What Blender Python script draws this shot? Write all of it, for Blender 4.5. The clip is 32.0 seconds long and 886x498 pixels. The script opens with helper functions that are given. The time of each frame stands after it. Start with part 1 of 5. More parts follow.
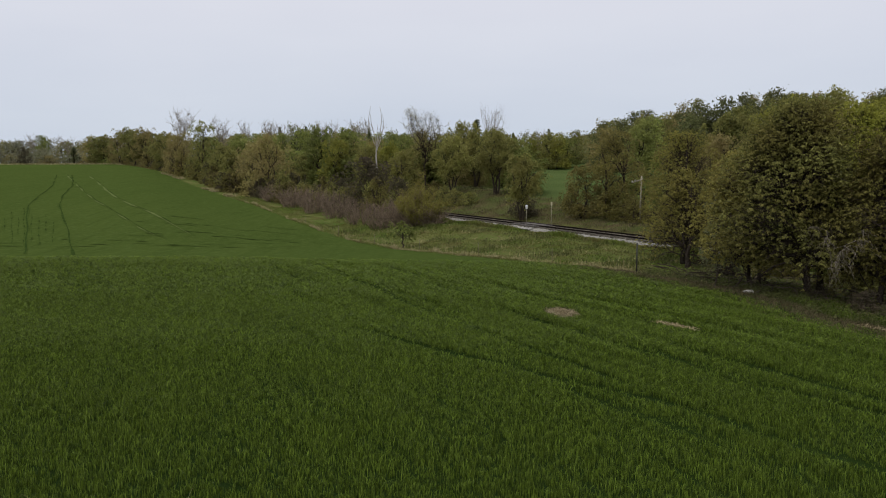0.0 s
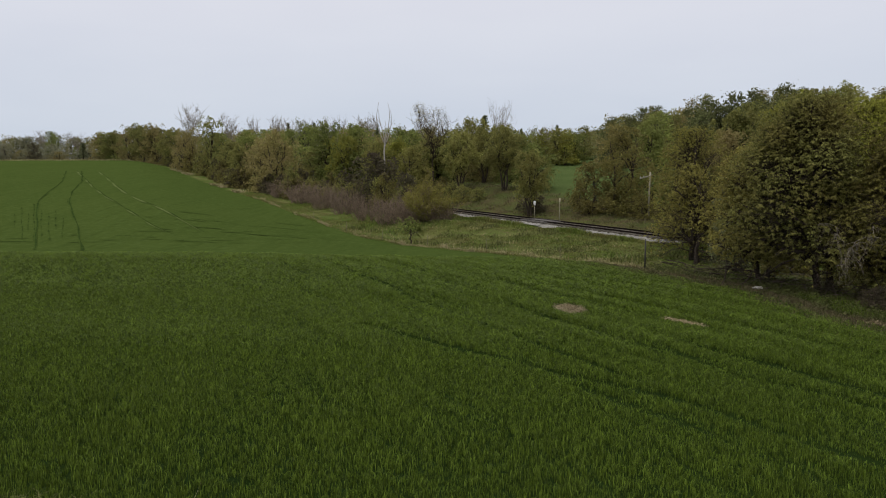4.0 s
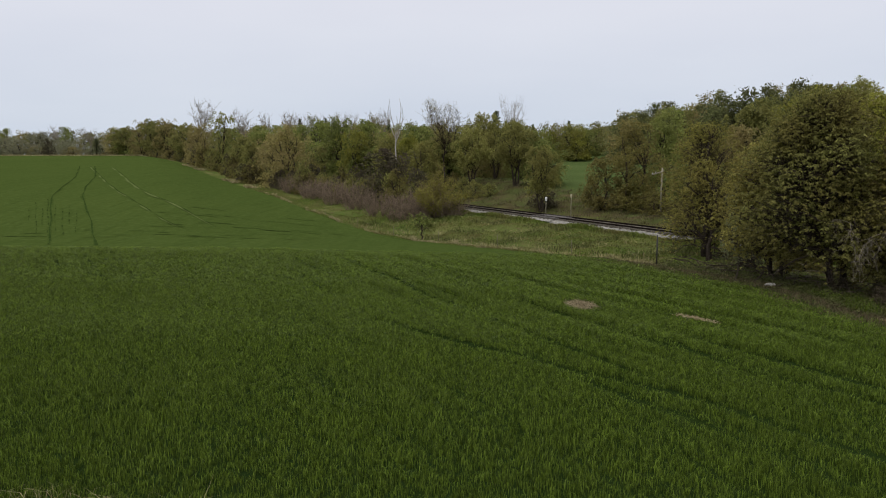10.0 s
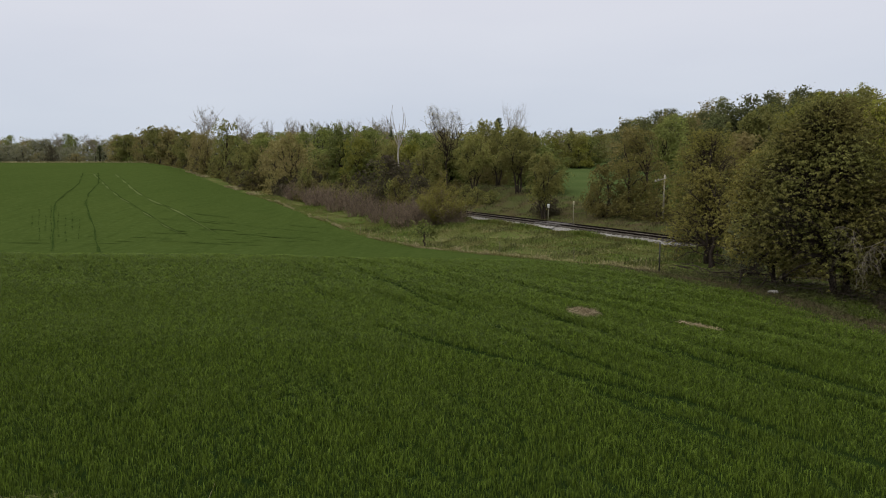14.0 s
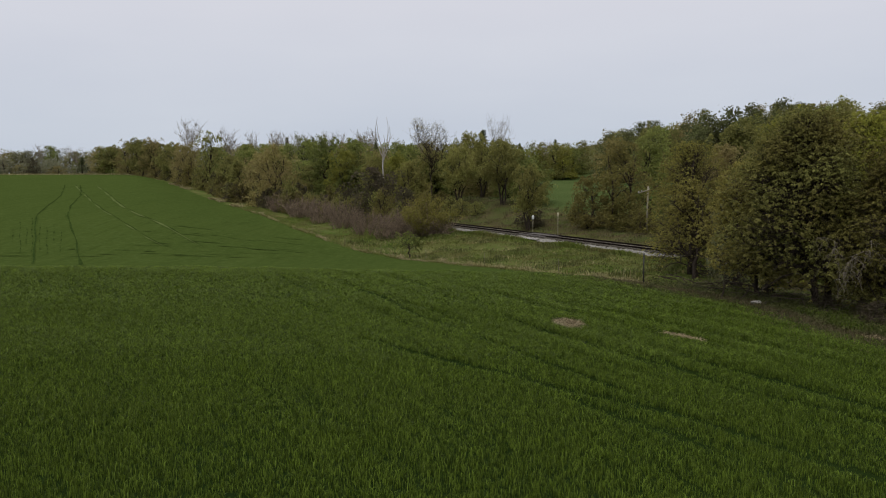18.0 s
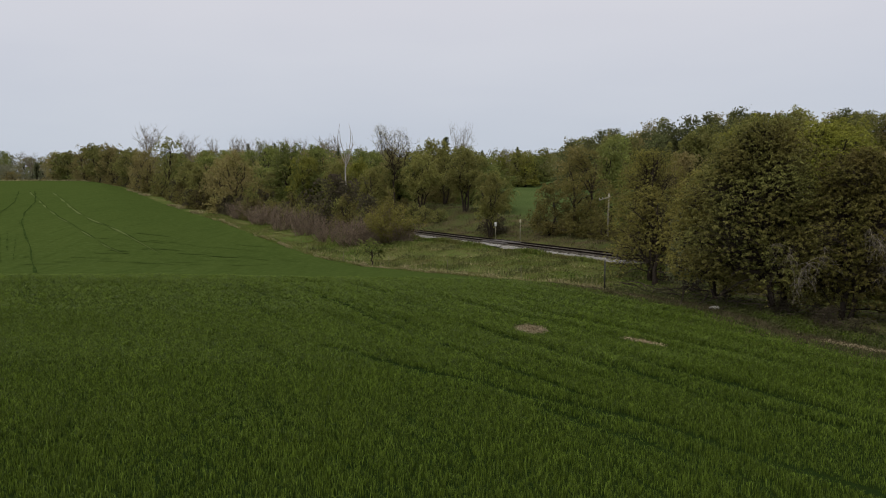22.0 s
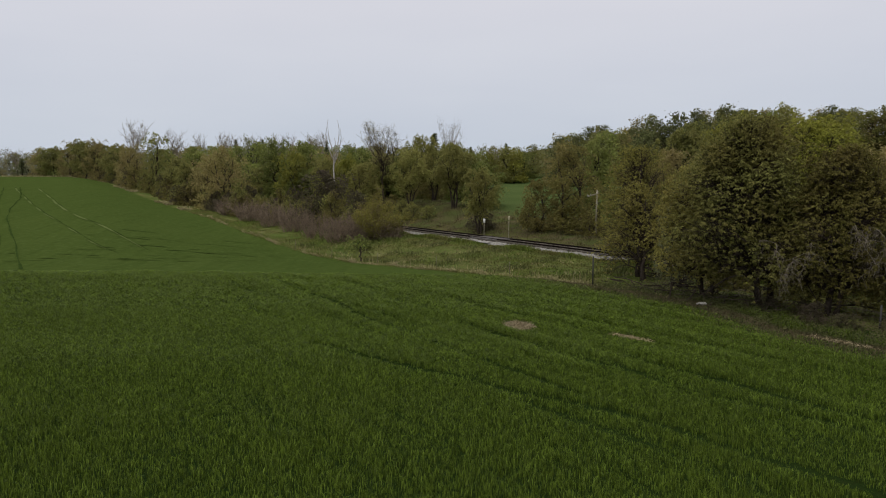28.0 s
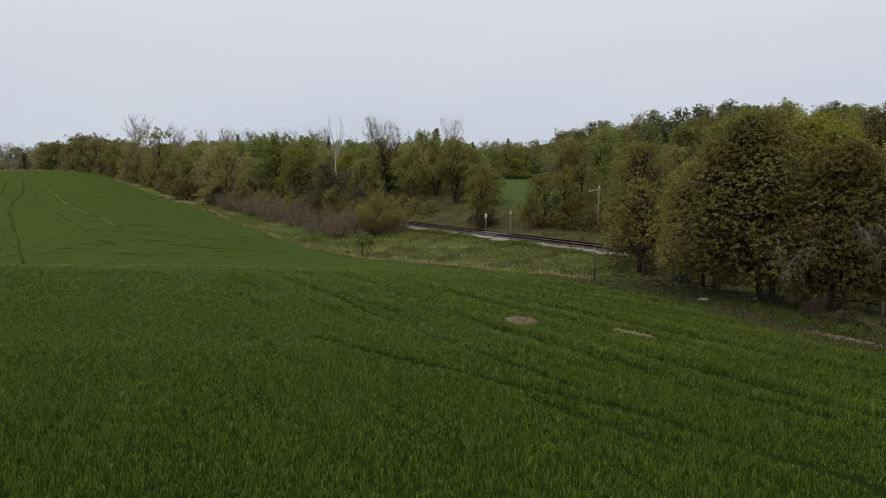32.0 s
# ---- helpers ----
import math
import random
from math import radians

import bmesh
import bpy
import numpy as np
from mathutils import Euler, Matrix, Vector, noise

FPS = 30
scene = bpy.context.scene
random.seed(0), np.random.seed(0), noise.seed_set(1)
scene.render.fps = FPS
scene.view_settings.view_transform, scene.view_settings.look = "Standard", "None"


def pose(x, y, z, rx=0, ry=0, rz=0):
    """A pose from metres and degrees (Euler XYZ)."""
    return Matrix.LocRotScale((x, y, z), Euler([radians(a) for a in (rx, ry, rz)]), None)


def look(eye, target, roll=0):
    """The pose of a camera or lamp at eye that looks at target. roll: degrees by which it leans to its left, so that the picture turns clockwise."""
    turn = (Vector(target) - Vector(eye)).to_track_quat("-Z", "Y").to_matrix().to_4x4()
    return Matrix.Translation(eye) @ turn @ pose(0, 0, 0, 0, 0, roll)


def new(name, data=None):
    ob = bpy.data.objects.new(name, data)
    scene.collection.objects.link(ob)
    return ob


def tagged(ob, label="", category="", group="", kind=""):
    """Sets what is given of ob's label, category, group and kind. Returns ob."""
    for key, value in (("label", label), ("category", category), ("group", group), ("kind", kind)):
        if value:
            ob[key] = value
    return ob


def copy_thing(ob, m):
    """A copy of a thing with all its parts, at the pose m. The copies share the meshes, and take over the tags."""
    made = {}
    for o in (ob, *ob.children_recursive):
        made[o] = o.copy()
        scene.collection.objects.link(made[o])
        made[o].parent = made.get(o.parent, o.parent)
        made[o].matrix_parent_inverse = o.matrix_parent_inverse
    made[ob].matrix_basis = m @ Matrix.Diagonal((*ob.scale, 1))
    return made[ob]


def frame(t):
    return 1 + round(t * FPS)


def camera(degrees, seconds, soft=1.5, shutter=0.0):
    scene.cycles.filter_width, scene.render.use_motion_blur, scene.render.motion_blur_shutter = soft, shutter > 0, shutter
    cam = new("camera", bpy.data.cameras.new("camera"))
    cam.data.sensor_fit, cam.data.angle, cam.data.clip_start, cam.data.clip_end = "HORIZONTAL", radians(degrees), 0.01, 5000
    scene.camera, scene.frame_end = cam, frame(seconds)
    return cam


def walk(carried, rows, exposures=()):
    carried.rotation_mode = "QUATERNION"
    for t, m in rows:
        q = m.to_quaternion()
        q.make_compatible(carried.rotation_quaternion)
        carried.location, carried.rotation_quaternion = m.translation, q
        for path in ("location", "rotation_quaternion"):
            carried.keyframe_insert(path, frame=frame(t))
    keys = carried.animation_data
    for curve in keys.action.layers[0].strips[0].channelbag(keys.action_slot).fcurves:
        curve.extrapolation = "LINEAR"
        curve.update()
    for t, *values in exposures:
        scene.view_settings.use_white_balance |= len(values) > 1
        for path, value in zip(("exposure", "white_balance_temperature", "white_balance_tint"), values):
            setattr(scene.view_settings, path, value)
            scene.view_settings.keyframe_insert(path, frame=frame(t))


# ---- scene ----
# camera: stands still above the crop, turning slightly
cam = camera(58, 32.0, soft=1.05)
PATH = [
    (0.0, pose(0, 0, 4.4, 83.852, 0.077, -1.068)),
    (0.5, pose(0, 0, 4.4, 83.823, 0.104, -0.894)),
    (1.0, pose(0, 0, 4.4, 83.808, 0.149, -0.345)),
    (1.5, pose(0, 0, 4.4, 83.708, 0.185, -0.235)),
    (2.0, pose(0, 0, 4.4, 83.608, 0.137, -0.209)),
    (2.5, pose(0, 0, 4.4, 83.647, 0.039, -0.098)),
    (3.0, pose(0, 0, 4.4, 83.555, 0.027, -0.248)),
    (3.5, pose(0, 0, 4.4, 83.574, 0.072, -0.380)),
    (5.5, pose(0, 0, 4.4, 83.298, -0.048, -0.738)),
    (6.0, pose(0, 0, 4.4, 83.118, -0.062, -0.727)),
    (6.5, pose(0, 0, 4.4, 83.020, 0.079, -0.744)),
    (7.0, pose(0, 0, 4.4, 82.974, 0.028, -0.379)),
    (7.5, pose(0, 0, 4.4, 83.128, -0.082, 0.043)),
    (8.0, pose(0, 0, 4.4, 83.293, -0.223, 0.392)),
    (8.5, pose(0, 0, 4.4, 83.294, -0.229, 0.268)),
    (9.0, pose(0, 0, 4.4, 83.026, 0.000, 0.000)),
    (9.5, pose(0, 0, 4.4, 83.075, 0.272, 0.116)),
    (10.0, pose(0, 0, 4.4, 83.260, 0.031, 0.308)),
    (10.5, pose(0, 0, 4.4, 83.151, -0.003, 0.438)),
    (11.0, pose(0, 0, 4.4, 83.235, -0.118, 0.271)),
    (11.5, pose(0, 0, 4.4, 83.381, -0.238, 0.127)),
    (12.0, pose(0, 0, 4.4, 83.463, -0.168, 0.163)),
    (12.5, pose(0, 0, 4.4, 83.469, -0.292, 0.088)),
    (13.0, pose(0, 0, 4.4, 83.670, -0.168, 0.275)),
    (13.5, pose(0, 0, 4.4, 83.651, -0.120, 0.514)),
    (14.0, pose(0, 0, 4.4, 83.753, 0.006, 0.483)),
    (14.5, pose(0, 0, 4.4, 83.894, 0.039, 0.376)),
    (16.5, pose(0, 0, 4.4, 84.282, -0.033, 0.471)),
    (17.0, pose(0, 0, 4.4, 84.500, -0.042, 0.531)),
    (17.5, pose(0, 0, 4.4, 84.505, -0.008, 0.326)),
    (18.0, pose(0, 0, 4.4, 84.586, 0.063, -0.607)),
    (18.5, pose(0, 0, 4.4, 84.702, 0.013, -1.918)),
    (19.0, pose(0, 0, 4.4, 84.705, 0.010, -2.923)),
    (19.5, pose(0, 0, 4.4, 84.728, 0.141, -3.139)),
    (20.0, pose(0, 0, 4.4, 84.887, 0.166, -2.834)),
    (20.5, pose(0, 0, 4.4, 84.910, 0.053, -2.708)),
    (21.0, pose(0, 0, 4.4, 84.931, 0.060, -2.596)),
    (21.5, pose(0, 0, 4.4, 85.058, 0.023, -2.793)),
    (22.0, pose(0, 0, 4.4, 85.079, -0.073, -3.260)),
    (22.5, pose(0, 0, 4.4, 85.209, -0.186, -3.644)),
    (23.0, pose(0, 0, 4.4, 85.148, -0.188, -3.760)),
    (23.5, pose(0, 0, 4.4, 85.058, -0.103, -4.258)),
    (24.0, pose(0, 0, 4.4, 84.967, -0.152, -4.402)),
    (24.5, pose(0, 0, 4.4, 84.915, -0.140, -4.291)),
    (25.0, pose(0, 0, 4.4, 84.981, -0.111, -4.142)),
    (25.5, pose(0, 0, 4.4, 84.903, -0.093, -4.094)),
    (27.5, pose(0, 0, 4.4, 84.878, -0.062, -4.075)),
    (28.0, pose(0, 0, 4.4, 84.823, -0.131, -4.073)),
    (28.5, pose(0, 0, 4.4, 84.786, -0.153, -4.052)),
    (29.0, pose(0, 0, 4.4, 84.724, -0.232, -3.975)),
    (29.5, pose(0, 0, 4.4, 84.700, -0.350, -3.998)),
    (30.0, pose(0, 0, 4.4, 84.701, -0.426, -4.106)),
    (30.5, pose(0, 0, 4.4, 84.691, -0.412, -4.126)),
    (31.0, pose(0, 0, 4.4, 84.702, -0.443, -4.203)),
    (31.5, pose(0, 0, 4.4, 84.610, -0.356, -4.089)),
    (32.0, pose(0, 0, 4.4, 84.473, -0.257, -3.939)),
]
walk(cam, PATH, [(0.0, 0.0, 6500, 10), (6.0, 0.03, 6550, 10), (7.0, 0.07, 6550, 10), (12.0, 0.04, 6520, 10), (17.0, -0.09, 6540, 10), (20.0, -0.14, 6570, 10), (23.0, -0.15, 6590, 10), (28.0, -0.12, 6590, 10), (32.0, -0.06, 6590, 10)])

# ---- world, sun, exposure ----
world = bpy.data.worlds.new("overcast_sky")
scene.world = world
world.use_nodes = True
wn, wl = world.node_tree.nodes, world.node_tree.links
wn.clear()
w_out = wn.new("ShaderNodeOutputWorld")
w_bg = wn.new("ShaderNodeBackground")
w_co = wn.new("ShaderNodeTexCoord")
w_sep = wn.new("ShaderNodeSeparateXYZ")
w_ramp = wn.new("ShaderNodeValToRGB")
w_noise = wn.new("ShaderNodeTexNoise")
w_map = wn.new("ShaderNodeMapping")
w_mix = wn.new("ShaderNodeMix")
w_mul = wn.new("ShaderNodeMix")
w_sky = wn.new("ShaderNodeTexSky")
w_gain = wn.new("ShaderNodeMix")
w_sky.sky_type, w_sky.sun_disc = "NISHITA", False
w_sky.sun_elevation, w_sky.sun_rotation = radians(64), radians(-130)
w_ramp.color_ramp.elements[0].position, w_ramp.color_ramp.elements[0].color = 0.0, (0.53, 0.60, 0.71, 1)
w_ramp.color_ramp.elements[1].position, w_ramp.color_ramp.elements[1].color = 0.24, (0.735, 0.735, 0.80, 1)
e = w_ramp.color_ramp.elements.new(0.09)
e.color = (0.615, 0.655, 0.745, 1)
e = w_ramp.color_ramp.elements.new(1.0)
e.color = (0.80, 0.80, 0.84, 1)
w_map.inputs["Scale"].default_value = (1.2, 1.2, 5.0)
w_noise.inputs["Scale"].default_value, w_noise.inputs["Detail"].default_value = 2.2, 4.0
w_mul.data_type = w_mix.data_type = w_gain.data_type = "RGBA"
w_mul.blend_type = "OVERLAY"
w_mul.inputs["Factor"].default_value = 0.14
w_mix.inputs["Factor"].default_value = 0.06
w_gain.blend_type, w_gain.inputs["Factor"].default_value = "MULTIPLY", 1.0
w_gain.inputs["B"].default_value = (0.1, 0.1, 0.1, 1)
wl.new(w_co.outputs["Generated"], w_sep.inputs[0])
wl.new(w_sep.outputs["Z"], w_ramp.inputs[0])
wl.new(w_co.outputs["Generated"], w_map.inputs[0])
wl.new(w_map.outputs[0], w_noise.inputs["Vector"])
wl.new(w_ramp.outputs[0], w_mul.inputs["A"])
wl.new(w_noise.outputs["Fac"], w_mul.inputs["B"])
wl.new(w_sky.outputs[0], w_gain.inputs["A"])
wl.new(w_mul.outputs["Result"], w_mix.inputs["A"])
wl.new(w_gain.outputs["Result"], w_mix.inputs["B"])
wl.new(w_mix.outputs["Result"], w_bg.inputs["Color"])
w_bg.inputs["Strength"].default_value = 1.05
wl.new(w_bg.outputs[0], w_out.inputs[0])
sun = new("sun", bpy.data.lights.new("sun", "SUN"))
sun.data.energy, sun.data.angle, sun.data.color = 1.8, radians(70), (1.0, 0.97, 0.92)
sun.matrix_world = look((-30, -25, 80), (0, 0, 0))


# ---- the lie of the land ----
def sv(x, y):
    return -0.447 * x + 0.894 * y, 0.894 * x + 0.447 * y


def smooth(a, b, x):
    t = np.clip((x - a) / (b - a), 0.0, 1.0)
    return t * t * (3.0 - 2.0 * t)


def profile(y, ys, zs):
    return sum(np.interp(y + o, ys, zs) for o in (-3.0, -1.5, 0.0, 1.5, 3.0)) / 5.0


LEFT_Y = (0, 30, 38, 46, 53, 60, 75, 100, 132, 180, 260, 400, 3000)
LEFT_Z = (0.0, 0.0, -0.05, -1.1, -1.55, -1.0, 0.4, 1.6, 2.7, 4.1, 4.3, 4.6, 5.0)
EDGE_Y = (0, 20, 27, 35, 43, 58, 66, 78, 90, 97, 109, 126, 143, 164, 200, 260, 3000)
EDGE_Z = (-0.1, -0.25, -0.35, -0.45, -0.9, -1.85, -1.95, -1.38, -0.6, -0.25, 0.1, 0.8, 1.85, 2.75, 3.4, 3.85, 5.0)
FENCE_V, TRACK_V = 23.8, 34.6


def terrain(x, y):
    """Height of the land: a rolling field, a fence line, a railway bench and a wooded hill."""
    x, y = np.asarray(x, float), np.asarray(y, float)
    s, v = sv(x, y)
    xe = (FENCE_V - 0.447 * y) / 0.894
    xl = np.minimum(-0.35 * np.maximum(y, 0.0) - 2.0, xe - 4.0)
    w = smooth(0.0, 1.0, (x - xl) / (xe - xl))
    field = profile(y, LEFT_Y, LEFT_Z) * (1 - w) + profile(y, EDGE_Y, EDGE_Z) * w
    fence = profile(0.894 * s + 0.447 * FENCE_V, EDGE_Y, EDGE_Z)
    bench = -0.75 + 4.5 * smooth(95.0, 220.0, s)
    beyond = fence + (bench - fence) * smooth(24.5, 31.5, v)
    beyond = beyond + 1.25 * smooth(37.0, 49.0, v) + 1.4 * smooth(45.0, 125.0, v)
    beyond = beyond + 11.5 * smooth(72.0, 190.0, v) * smooth(14.0, 85.0, x)
    beyond = beyond + 0.95 * smooth(38.0, 46.5, v) * smooth(64.0, 74.0, s) * smooth(125.0, 100.0, s)
    beyond = beyond + 0.13 * np.sin(s * 1.1 + 0.5 * v) * np.sin(v * 1.6 - 0.3 * s) * smooth(24.4, 26.0, v) * smooth(32.6, 31.0, v)
    beyond = beyond + 0.12 * np.sin(s * 0.9 - v) * np.sin(v * 1.1 + 0.4 * s) * smooth(37.5, 39.0, v) * smooth(52.0, 48.0, v)
    return np.where(v < FENCE_V, field, beyond)


def edge_v(s):
    """Where the crop ends, across the fence line."""
    return 23.6 - 0.33 * np.clip(22.0 - s, 0.0, 8.3) + 0.22 * np.sin(s * 0.7) + 0.12 * np.sin(s * 1.9)


def z_at(x, y):
    return float(terrain(x, y))


def place(s, v):
    """A spot on the ground from its place along and across the railway."""
    x, y = -0.447 * s + 0.894 * v, 0.894 * s + 0.447 * v
    return Vector((x, y, z_at(x, y)))


# ---- materials ----
def tree_of(name):
    m = bpy.data.materials.new(name)
    m.use_nodes = True
    n, l = m.node_tree.nodes, m.node_tree.links
    return m, n, l, n["Principled BSDF"]


def mixed(n, l, fac, a, b, blend="MIX"):
    x = n.new("ShaderNodeMix")
    x.data_type, x.blend_type = "RGBA", blend
    for key, val in (("Factor", fac), ("A", a), ("B", b)):
        if hasattr(val, "links"):
            l.new(val, x.inputs[key])
        elif key == "Factor":
            x.inputs[key].default_value = val
        else:
            x.inputs[key].default_value = (*val, 1)
    return x.outputs["Result"]


def noised(n, l, scale, detail=4.0, vector=None, lo=0.35, hi=0.65):
    t, r = n.new("ShaderNodeTexNoise"), n.new("ShaderNodeMapRange")
    t.inputs["Scale"].default_value, t.inputs["Detail"].default_value = scale, detail
    if vector is None:
        vector = n.new("ShaderNodeNewGeometry").outputs["Position"]
    l.new(vector, t.inputs["Vector"])
    l.new(t.outputs["Fac"], r.inputs["Value"])
    r.inputs["From Min"].default_value, r.inputs["From Max"].default_value = lo, hi
    return r.outputs["Result"]


def bumped(n, l, b, height, strength=0.4, distance=0.02):
    u = n.new("ShaderNodeBump")
    u.inputs["Strength"].default_value, u.inputs["Distance"].default_value = strength, distance
    l.new(height, u.inputs["Height"])
    l.new(u.outputs[0], b.inputs["Normal"])


def leaf_material(name, dark, light, accent, share=0.35, sheer=0.3, skew=1.0, drifts=1.0, lo=0.35, hi=0.65, gloss=0.1):
    """Foliage: colour varies leaf by leaf and in drifts; thin leaves let some light through."""
    m, n, l, b = tree_of(name)
    geo, info = n.new("ShaderNodeNewGeometry"), n.new("ShaderNodeObjectInfo")
    pw = n.new("ShaderNodeMath")
    pw.operation = "POWER"
    pw.inputs[1].default_value = skew
    l.new(geo.outputs["Random Per Island"], pw.inputs[0])
    c = mixed(n, l, pw.outputs[0], dark, light)
    drift = noised(n, l, share, 3.0, None, lo, hi)
    if drifts < 1:
        dm = n.new("ShaderNodeMath")
        dm.operation = "MULTIPLY"
        dm.inputs[1].default_value = drifts
        l.new(drift, dm.inputs[0])
        drift = dm.outputs[0]
    c = mixed(n, l, drift, c, accent)
    r = n.new("ShaderNodeMapRange")
    r.inputs["To Min"].default_value, r.inputs["To Max"].default_value = 0.82, 1.15
    l.new(info.outputs["Random"], r.inputs["Value"])
    hsv = n.new("ShaderNodeHueSaturation")
    l.new(r.outputs[0], hsv.inputs["Value"])
    l.new(c, hsv.inputs["Color"])
    b.inputs["Roughness"].default_value, b.inputs["Specular IOR Level"].default_value = 0.65 - gloss * 0.5, gloss
    l.new(hsv.outputs[0], b.inputs["Base Color"])
    t, x = n.new("ShaderNodeBsdfTranslucent"), n.new("ShaderNodeMixShader")
    l.new(hsv.outputs[0], t.inputs["Color"])
    x.inputs[0].default_value = sheer
    l.new(b.outputs[0], x.inputs[1])
    l.new(t.outputs[0], x.inputs[2])
    l.new(x.outputs[0], n["Material Output"].inputs["Surface"])
    return m


def rough_material(name, a, b2, scale=6.0, rough=0.85, bump=0.4, fine=60.0, metal=0.0, stretch=None):
    """Bark, wood, stone, rusty steel: two scales of mottling and a fine relief."""
    m, n, l, b = tree_of(name)
    vec = n.new("ShaderNodeTexCoord").outputs["Object"]
    if stretch:
        mp = n.new("ShaderNodeMapping")
        mp.inputs["Scale"].default_value = stretch
        l.new(vec, mp.inputs[0])
        vec = mp.outputs[0]
    big, small = noised(n, l, scale, 5.0, vec), noised(n, l, fine, 3.0, vec)
    c = mixed(n, l, big, a, b2)
    c = mixed(n, l, 0.45, c, mixed(n, l, small, tuple(v * 0.5 for v in a), tuple(min(1, v * 1.3) for v in b2)))
    l.new(c, b.inputs["Base Color"])
    b.inputs["Roughness"].default_value, b.inputs["Metallic"].default_value = rough, metal
    b.inputs["Specular IOR Level"].default_value = 0.02 if rough > 0.8 else 0.4
    if bump:
        bumped(n, l, b, small, bump)
    return m


def ground_material():
    """Soil, darkened for shade under the near crop, and young crop, meadow and woodland floor, divided along the fence
    line.
    """
    m, n, l, b = tree_of("land")
    pos = n.new("ShaderNodeNewGeometry").outputs["Position"]

    def across(a, c):
        d, s = n.new("ShaderNodeVectorMath"), n.new("ShaderNodeMapRange")
        d.operation = "DOT_PRODUCT"
        wob = n.new("ShaderNodeTexNoise")
        wob.inputs["Scale"].default_value = 0.6
        l.new(pos, wob.inputs["Vector"])
        d.inputs[1].default_value = (0.894, 0.447, 0)
        l.new(pos, d.inputs[0])
        add = n.new("ShaderNodeMath")
        l.new(d.outputs["Value"], add.inputs[0])
        l.new(wob.outputs["Fac"], add.inputs[1])
        l.new(add.outputs[0], s.inputs["Value"])
        s.inputs["From Min"].default_value, s.inputs["From Max"].default_value = a, c
        return s.outputs["Result"]

    mp = n.new("ShaderNodeMapping")
    mp.inputs["Rotation"].default_value = (0, 0, radians(-26.6))
    mp.inputs["Scale"].default_value = (5.0, 0.25, 1.0)
    l.new(pos, mp.inputs[0])
    rows_n = noised(n, l, 1.0, 3.0, mp.outputs[0], 0.3, 0.7)
    # soil under the near wheat, coloured darker for the shade between blades
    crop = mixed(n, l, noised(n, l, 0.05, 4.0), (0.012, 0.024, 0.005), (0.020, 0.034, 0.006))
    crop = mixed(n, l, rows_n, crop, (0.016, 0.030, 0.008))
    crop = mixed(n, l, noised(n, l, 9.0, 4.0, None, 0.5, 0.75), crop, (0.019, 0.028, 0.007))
    mead = mixed(n, l, noised(n, l, 0.35, 5.0), (0.070, 0.108, 0.022), (0.135, 0.142, 0.048))
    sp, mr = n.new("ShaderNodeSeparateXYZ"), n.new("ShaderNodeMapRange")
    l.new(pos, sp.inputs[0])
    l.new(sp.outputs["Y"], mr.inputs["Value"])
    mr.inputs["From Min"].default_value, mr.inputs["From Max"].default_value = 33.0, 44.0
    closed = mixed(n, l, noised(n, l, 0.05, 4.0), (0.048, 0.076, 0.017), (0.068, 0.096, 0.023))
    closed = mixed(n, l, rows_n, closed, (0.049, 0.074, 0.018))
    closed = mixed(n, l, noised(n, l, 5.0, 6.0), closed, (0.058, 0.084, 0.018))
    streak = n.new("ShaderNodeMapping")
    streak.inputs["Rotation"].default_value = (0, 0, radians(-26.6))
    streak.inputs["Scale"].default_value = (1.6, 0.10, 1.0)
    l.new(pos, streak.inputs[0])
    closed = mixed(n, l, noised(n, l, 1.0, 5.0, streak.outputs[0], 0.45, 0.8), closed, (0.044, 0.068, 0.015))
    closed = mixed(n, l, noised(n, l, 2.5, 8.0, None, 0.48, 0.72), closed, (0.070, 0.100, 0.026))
    # shade-darkened soil gives way to the canopy colour between 33 and 44 m
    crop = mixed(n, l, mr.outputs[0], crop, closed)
    mead = mixed(n, l, noised(n, l, 3.0, 5.0, None, 0.5, 0.75), mead, (0.13, 0.105, 0.055))
    wood = mixed(n, l, noised(n, l, 0.5, 5.0), (0.092, 0.074, 0.038), (0.066, 0.082, 0.026))
    hill = mixed(n, l, noised(n, l, 0.08, 4.0), (0.066, 0.096, 0.030), (0.082, 0.112, 0.038))
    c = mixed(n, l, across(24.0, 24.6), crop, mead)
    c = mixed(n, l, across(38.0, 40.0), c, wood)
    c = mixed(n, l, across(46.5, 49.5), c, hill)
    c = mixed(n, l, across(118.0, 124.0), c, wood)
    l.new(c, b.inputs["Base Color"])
    b.inputs["Roughness"].default_value, b.inputs["Specular IOR Level"].default_value = 1.0, 0.0
    bumped(n, l, b, noised(n, l, 14.0, 6.0), 0.7, 0.06)
    return m


LAND = ground_material()
WHEAT = leaf_material("wheat_leaf", (0.022, 0.036, 0.003), (0.160, 0.232, 0.026), (0.064, 0.091, 0.011), 0.25, 0.18, 1.5, 0.3, gloss=0.12)
TRACKSOIL = rough_material("trodden_soil", (0.020, 0.037, 0.008), (0.038, 0.060, 0.015), 2.0, 1.0, 0.0, 12.0)
TRACKRIM = rough_material("thin_crop_beside_track", (0.034, 0.056, 0.012), (0.054, 0.080, 0.019), 2.0, 1.0, 0.0, 12.0)
PALESOIL = rough_material("flattened_pale_crop", (0.078, 0.106, 0.031), (0.108, 0.136, 0.045), 1.2, 1.0, 0.0, 12.0)
for m in (TRACKSOIL, TRACKRIM, PALESOIL):
    m.node_tree.nodes["Principled BSDF"].inputs["Specular IOR Level"].default_value = 0.0
